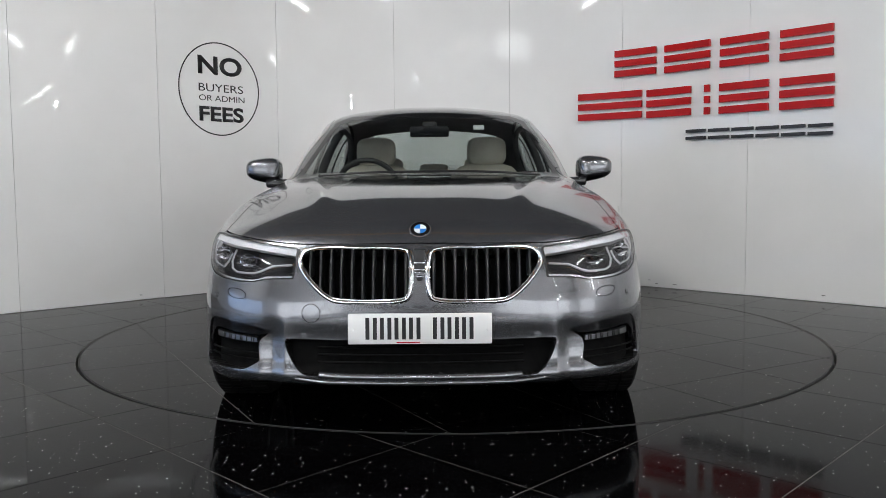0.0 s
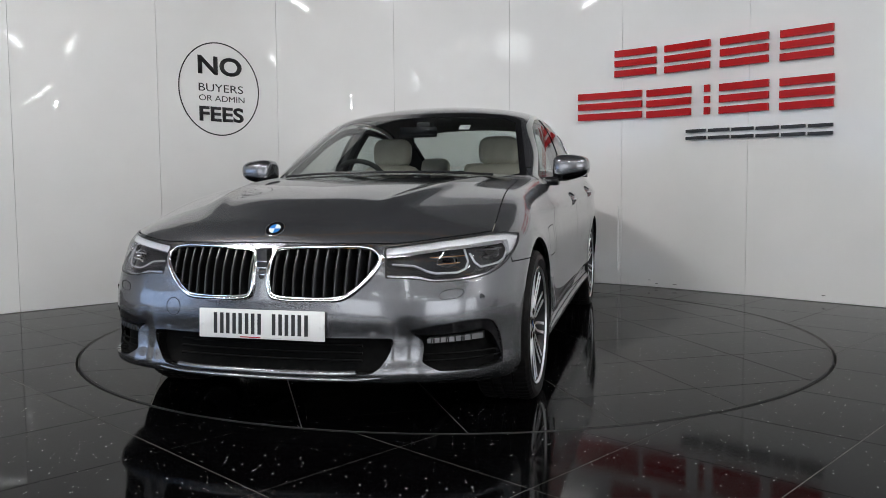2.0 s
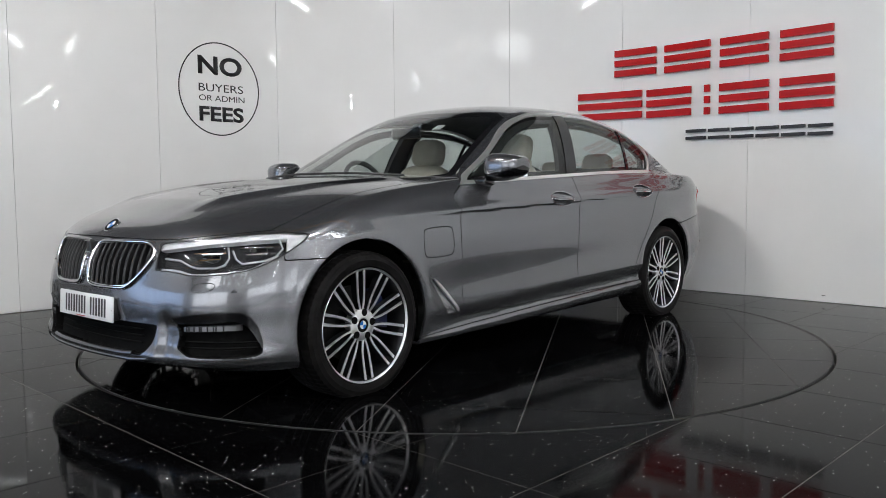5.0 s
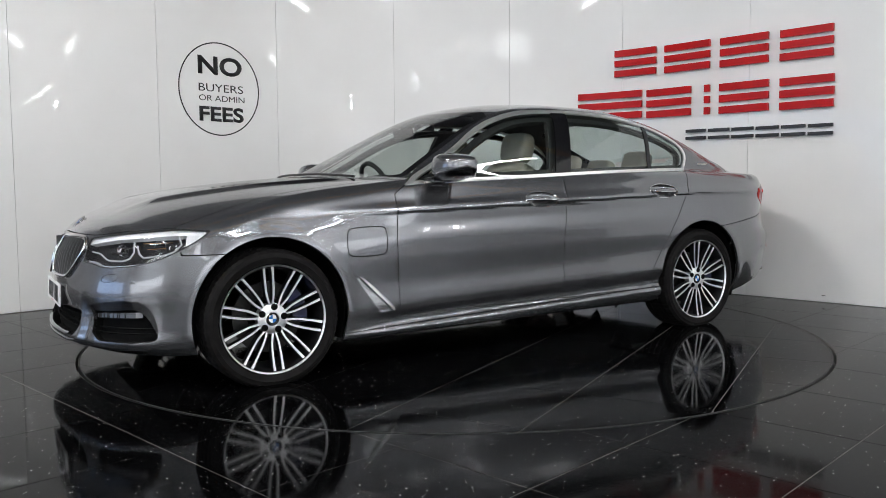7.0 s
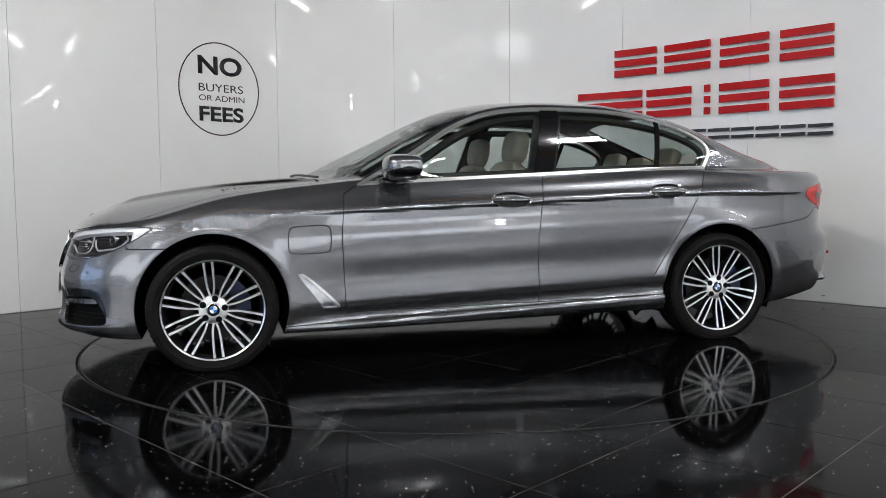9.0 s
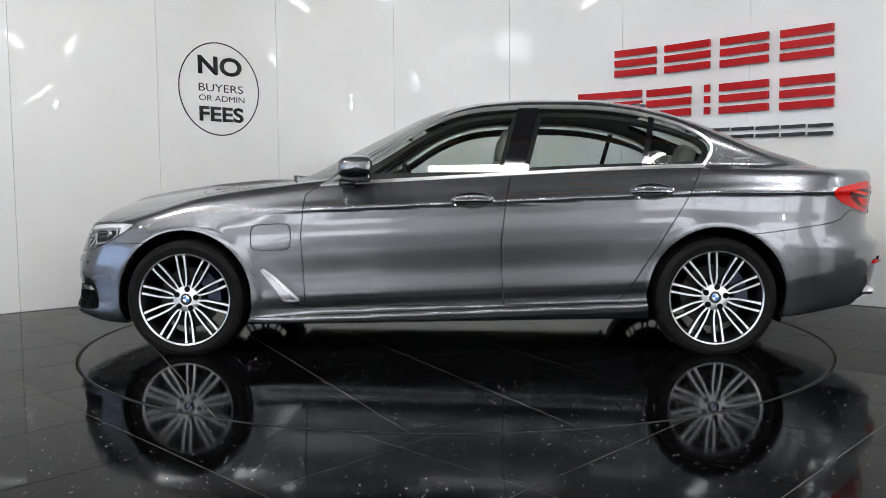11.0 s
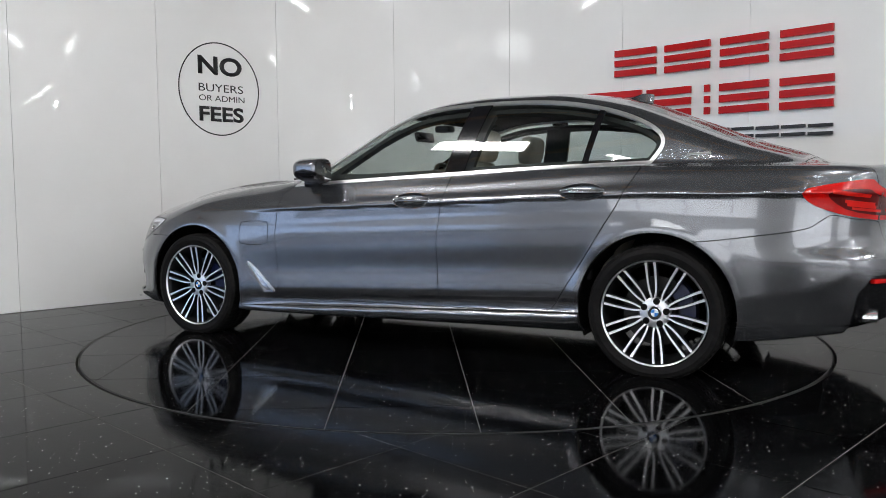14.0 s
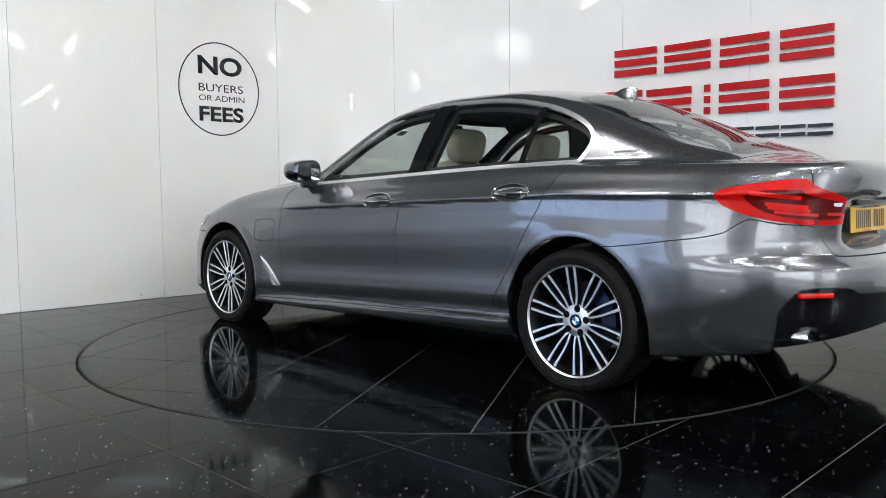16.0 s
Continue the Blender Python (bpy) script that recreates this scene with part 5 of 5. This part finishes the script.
def tail_end():
    rear = CUTS["rear"]
    tail = CUTS["tail"]
    lamps = CUTS["pair"]("tail_light", tail, TAIL_RED, depth=0.012, lift=0.003, label="red wraparound tail light")
    for lamp, m in zip(lamps, (False, True)):
        mid = lambda f: ramp(f, 24, 0.835, 34, 0.842, 46, 0.862, 56, 0.895)
        # a dark hooked chamber, light bars within it, a bright lower strip
        chamber = soften([(50.5, 90.0), (38.5, 91.0), (36.5, 88.5), (25.5, 85.0), (25.0, 79.0), (34.0, 78.4), (44, 80.6), (48.5, 85.0)], 1)
        a = sub(tail, lambda x, y, z: shape_gap(chamber, rear(x, y), z * 100) * 0.012)[0]
        sheet("inner_lens", a, DARK_RED, lamp, mirror=m, depth=0.003, lift=0.0045)
        b = sub(tail, lambda x, y, z: np.maximum(np.abs(z - 0.846) - 0.007, np.abs(rear(x, y) - 28) - 1.6))[0]
        sheet("reverse_lens", b, ENAMEL, lamp, mirror=m, depth=0.003, lift=0.006)
        for h, w, f0, df in ((0.028, 0.008, 43.5, 6.0), (-0.014, 0.014, 40.5, 5.0), (-0.036, 0.006, 38.5, 5.5), (-0.030, 0.006, 28.5, 3.0)):
            e = sub(tail, lambda x, y, z: np.maximum(np.abs(z - mid(rear(x, y)) - h) - w, np.abs(rear(x, y) - f0) - df))[0]
            sheet("light_bar", e, BRIGHT_RED, lamp, mirror=m, depth=0.003, lift=0.006, label="bright red light bar")
        c = sub(tail, lambda x, y, z: np.abs(rear(x, y) - 33.8) - 0.2)[0]
        sheet("lamp_joint", c, BLACK, lamp, mirror=m, depth=0.003, lift=0.0065)
    d = sheet("rear_diffuser", CUTS["diffuser"], GLOSS_BLACK, CAR, both=True, depth=-0.02, lift=-0.02, label="gloss black rear diffuser")
    for g in (1, -1):
        y0, z0 = 0.66, 0.490
        sl = (at_rear(y0 + 0.03, z0) - at_rear(y0 - 0.03, z0)) / 0.06
        r = part("rear_reflector", box((-0.02, -0.072, -0.010), (0.004, 0.072, 0.010), 0.004), TAIL_RED, CAR, "thin red reflector")
        r.matrix_basis = pose(at_rear(y0, z0), g * y0, z0, 0, 0, math.degrees(math.atan2(g * sl, -1)))
        # flat trapezoid tailpipe
        ring0 = soften([(-0.085, -0.03), (0.085, -0.03), (0.07, 0.032), (-0.07, 0.032)], 2)
        px = at_rear(0.6, 0.33) + 0.03
        bm = bmesh.new()
        rings = []
        for x, s in ((px + 0.12, 1.0), (px + 0.006, 1.0), (px, 0.97), (px + 0.004, 0.9), (px + 0.08, 0.88)):
            rings.append([bm.verts.new((x, g * (0.60 + p[0] * s), 0.322 + p[1] * s)) for p in ring0])
        for a, b in zip(rings, rings[1:]):
            for q in range(len(ring0)):
                bm.faces.new((a[q], a[(q + 1) % len(ring0)], b[(q + 1) % len(ring0)], b[q]))
        bm.faces.new(rings[-1])
        bmesh.ops.recalc_face_normals(bm, faces=bm.faces)
        part("tailpipe", smooth(bm, 40), SILVER, CAR, "polished flat tailpipe")
        s = part("parking_sensor", lathe([(0.011, -0.004), (0.011, 0.001), (0.009, 0.0015), (0.0085, 0.0005), (0.0005, 0.0008)], 20, "X"), PAINT, CAR)
        s.matrix_basis = pose(at_rear(0.86, 0.50), g * 0.86, 0.50, 0, 0, math.degrees(math.atan2(g * (at_rear(0.88, 0.5) - at_rear(0.84, 0.5)) / 0.04, -1)))
    xp = at_rear(0.0, 0.775)
    plate("rear_plate", Matrix.Translation((xp - 0.014, 0, 0.775)) @ Matrix.Rotation(radians(-90), 4, "Z") @ Matrix.Rotation(radians(88), 4, "X"), YELLOW, "yellow number plate with dark bars")
    part("plate_base", box((xp - 0.0105, -0.25, 0.725), (xp + 0.05, 0.25, 0.825), 0.004), BLACK, CAR)
    part("boot_grip", box((at_rear(0, 0.85) - 0.006, -0.28, 0.838), (at_rear(0, 0.85) + 0.05, 0.28, 0.862), 0.006), GLOSS_BLACK, CAR)
    roundel("badge", 0.041, Matrix.Translation((at_rear(0, 0.925) + 0.001, 0, 0.925)) @ Matrix.Rotation(radians(-90), 4, "Z") @ Matrix.Rotation(radians(84), 4, "X"), CAR)


tail_end()


# ---- cabin
def cushion(sx, sy, sz, m, e=0.35, n=24):
    """A soft upholstered block."""
    bm = bmesh.new()
    rows = []
    p = lambda q, k: math.copysign(abs(q) ** k, q)
    for i in range(n // 2 + 1):
        w = -math.pi / 2 + math.pi * i / (n // 2)
        rows.append([bm.verts.new((sx * p(math.cos(w), e) * p(math.cos(2 * math.pi * j / n), e), sy * p(math.cos(w), e) * p(math.sin(2 * math.pi * j / n), e), sz * p(math.sin(w), e + 0.1))) for j in range(n)])
    for a, b in zip(rows, rows[1:]):
        for j in range(n):
            bm.faces.new((a[j], a[(j + 1) % n], b[(j + 1) % n], b[j]))
    bmesh.ops.remove_doubles(bm, verts=bm.verts, dist=1e-5)
    bmesh.ops.recalc_face_normals(bm, faces=bm.faces)
    for f in bm.faces:
        f.smooth = True
    bmesh.ops.transform(bm, matrix=m, verts=bm.verts)
    return bm


def interior():
    part("dashboard", cushion(0.24, 0.70, 0.11, pose(0.66, 0, 0.855, 0, 8, 0), 0.3), TRIM, CAR, "black dashboard")
    part("instrument_hood", cushion(0.10, 0.19, 0.04, pose(0.50, -0.37, 0.945), 0.4), TRIM, CAR)
    part("centre_screen", box((-0.01, -0.13, -0.05), (0.01, 0.13, 0.05), 0.004, pose(0.47, 0, 0.965, 0, -10, 0)), GLOSS_BLACK, CAR)
    m = pose(0.27, -0.38, 0.935, 0, -66, 0)
    ring = [m @ Vector((0.183 * math.cos(2 * math.pi * k / 48), 0.183 * math.sin(2 * math.pi * k / 48), 0)) for k in range(48)]
    sw = part("steering_wheel", tube(ring, 0.016, 10, True), TRIM, CAR, "black steering wheel")
    part("airbag_cover", cushion(0.07, 0.085, 0.03, m, 0.5), TRIM, sw)
    for a in (0, 180, -90):
        e = m @ Vector((0.18 * math.sin(radians(a)), 0.18 * math.cos(radians(a)), 0))
        part("spoke", tube([m @ Vector((0, 0, 0)), e], 0.014, 8), TRIM, sw)
    for g in (1, -1):
        s = part("front_seat", cushion(0.27, 0.25, 0.09, pose(0.08, g * 0.37, 0.52, 0, -6, 0), 0.4), LEATHER, CAR, "cream leather front seat")
        part("backrest", cushion(0.075, 0.245, 0.30, pose(-0.24, g * 0.37, 0.80, 0, -16, 0), 0.45), LEATHER, s)
        part("headrest", cushion(0.055, 0.135, 0.098, pose(-0.355, g * 0.38, 1.18, 0, -10, 0), 0.5), LEATHER, s)
        for q in (-0.05, 0.05):
            part("headrest_post", tube([(-0.32, g * 0.37 + q, 1.03), (-0.35, g * 0.37 + q, 1.14)], 0.007, 8), CHROME, s)
        part("seat_shell", cushion(0.03, 0.235, 0.27, pose(-0.325, g * 0.37, 0.79, 0, -16, 0), 0.4), TRIM, s)
    b = part("rear_seat", cushion(0.25, 0.62, 0.09, pose(-0.95, 0, 0.52, 0, -4, 0), 0.25), LEATHER, CAR, "cream leather rear bench")
    part("backrest", cushion(0.075, 0.62, 0.27, pose(-1.27, 0, 0.80, 0, -25, 0), 0.25), LEATHER, b)
    for y, h in ((0.37, 0.075), (0.0, 0.05), (-0.37, 0.075)):
        part("headrest", cushion(0.05, 0.12, h, pose(-1.43, y, 1.03 + h, 0, -18, 0), 0.5), LEATHER, b)
    part("parcel_shelf", box((-2.0, -0.62, 1.0), (-1.42, 0.62, 1.02), 0.006), TRIM, CAR)
    part("centre_console", cushion(0.38, 0.12, 0.12, pose(0.10, 0, 0.60), 0.3), TRIM, CAR)
    for g in (1, -1):
        part("door_card", box((-0.33, g * 0.80 - 0.02, 0.35), (0.72, g * 0.80 + 0.02, 0.93), 0.015), TRIM, CAR)
        part("door_card", box((-1.15, g * 0.80 - 0.02, 0.45), (-0.36, g * 0.80 + 0.02, 0.955), 0.015), TRIM, CAR)


interior()


# ---------------------------------------------------------------- signs on the wall
def bend(bm, s0, z0, sx, sz, out):
    """Lays flat forms (x along the wall, y up, z out) on the wall's face."""
    for v in bm.verts:
        s, z = s0 + v.co.x * sx, z0 + v.co.y * sz
        v.co = on_wall(s, z, out + v.co.z)
    return bm


def word(text, s0, s1, z0, z1, parent, weight=0.0):
    cu = bpy.data.curves.new("word", "FONT")
    cu.body, cu.size, cu.offset, cu.resolution_u = text, 1.0, weight, 5
    tmp = bpy.data.objects.new("word", cu)
    scene.collection.objects.link(tmp)
    dg = bpy.context.evaluated_depsgraph_get()
    me = bpy.data.meshes.new_from_object(tmp.evaluated_get(dg))
    bpy.data.objects.remove(tmp)
    bm = bmesh.new()
    bm.from_mesh(me)
    xs, ys = [v.co.x for v in bm.verts], [v.co.y for v in bm.verts]
    x0, x1, y0, y1 = min(xs), max(xs), min(ys), max(ys)
    for v in bm.verts:
        v.co.x, v.co.y, v.co.z = (v.co.x - x0) / (x1 - x0), (v.co.y - y0) / (y1 - y0), 0
    ext = bmesh.ops.extrude_face_region(bm, geom=bm.faces[:])
    for v in ext["geom"]:
        if isinstance(v, bmesh.types.BMVert):
            v.co.z = 0.002
    bmesh.ops.recalc_face_normals(bm, faces=bm.faces)
    return part("word", bend(bm, s0, z0, s1 - s0, z1 - z0, 0.0006), BLACK, parent)


def round_sign():
    sign = thing("wall_sign", "black ring sign with lettering on a white wall", "sign")
    bm = bmesh.new()
    n = 96
    rows = []
    for k in range(n):
        a = 2 * math.pi * k / n
        rows.append([bm.verts.new((r * math.cos(a), r * math.sin(a), h)) for r, h in ((0.411, 0), (0.411, 0.003), (0.400, 0.003), (0.400, 0))])
    for a, b in zip(rows, rows[1:] + rows[:1]):
        for q in range(4):
            bm.faces.new((a[q], a[(q + 1) % 4], b[(q + 1) % 4], b[q]))
    bmesh.ops.recalc_face_normals(bm, faces=bm.faces)
    part("ring", bend(bm, -2.297, 1.848, 0.965, 1.02, 0.0006), BLACK, sign)
    word("NO", -2.503, -2.068, 1.972, 2.140, sign, 0.03)
    word("BUYERS", -2.500, -2.060, 1.822, 1.892, sign)
    word("OR ADMIN", -2.500, -2.048, 1.738, 1.790, sign)
    word("FEES", -2.500, -2.060, 1.555, 1.690, sign, 0.03)


round_sign()


def bar_row(name, label, spans, z0, z1, strokes, mat, deep):
    sign = thing(name, label, "sign")
    for a, b in spans:
        for k in range(strokes):
            t = (z1 - z0) * (0.24 if strokes == 3 else 0.3)
            z = z0 + (z1 - z0 - t) * k / (strokes - 1)
            sh = -0.017 * ((a + b) / 2 - 2.7)
            part("bar", wall_slab(a, b, z + sh, z + t + sh, 0.012, 0.012 + deep, 5), mat, sign)
            part("spacer", wall_slab((a + b) / 2 - 0.012, (a + b) / 2 + 0.012, z + sh + t * 0.3, z + sh + t * 0.7, 0.0, 0.013, 1), BLACK, sign)
    return sign


bar_row("wall_sign", "row of raised red bars on a white wall", [(1.704, 2.115), (2.207, 2.641), (2.739, 3.156), (3.255, 3.667)], 1.955, 2.200, 3, RED, 0.03)
bar_row("wall_sign", "longer row of raised red bars on a white wall", [(1.336, 1.977), (2.031, 2.466), (2.599, 2.645), (2.737, 3.165), (3.259, 3.68)], 1.560, 1.815, 3, RED, 0.03)
bar_row("wall_sign", "row of small raised black bars on a white wall", [(2.424 + 0.213 * k, 2.424 + 0.213 * k + 0.19) for k in range(6)], 1.345, 1.435, 2, BLACK, 0.02)


def motions():
    walk(TABLE, [(t, pose(0, 0, 0, 0, 0, a)) for t, a in TURN])
    walk(CAR, [(t, pose(0, 0, 0, 0, 0, a) @ pose(*CAR_AT, 0)) for t, a in TURN])


motions()
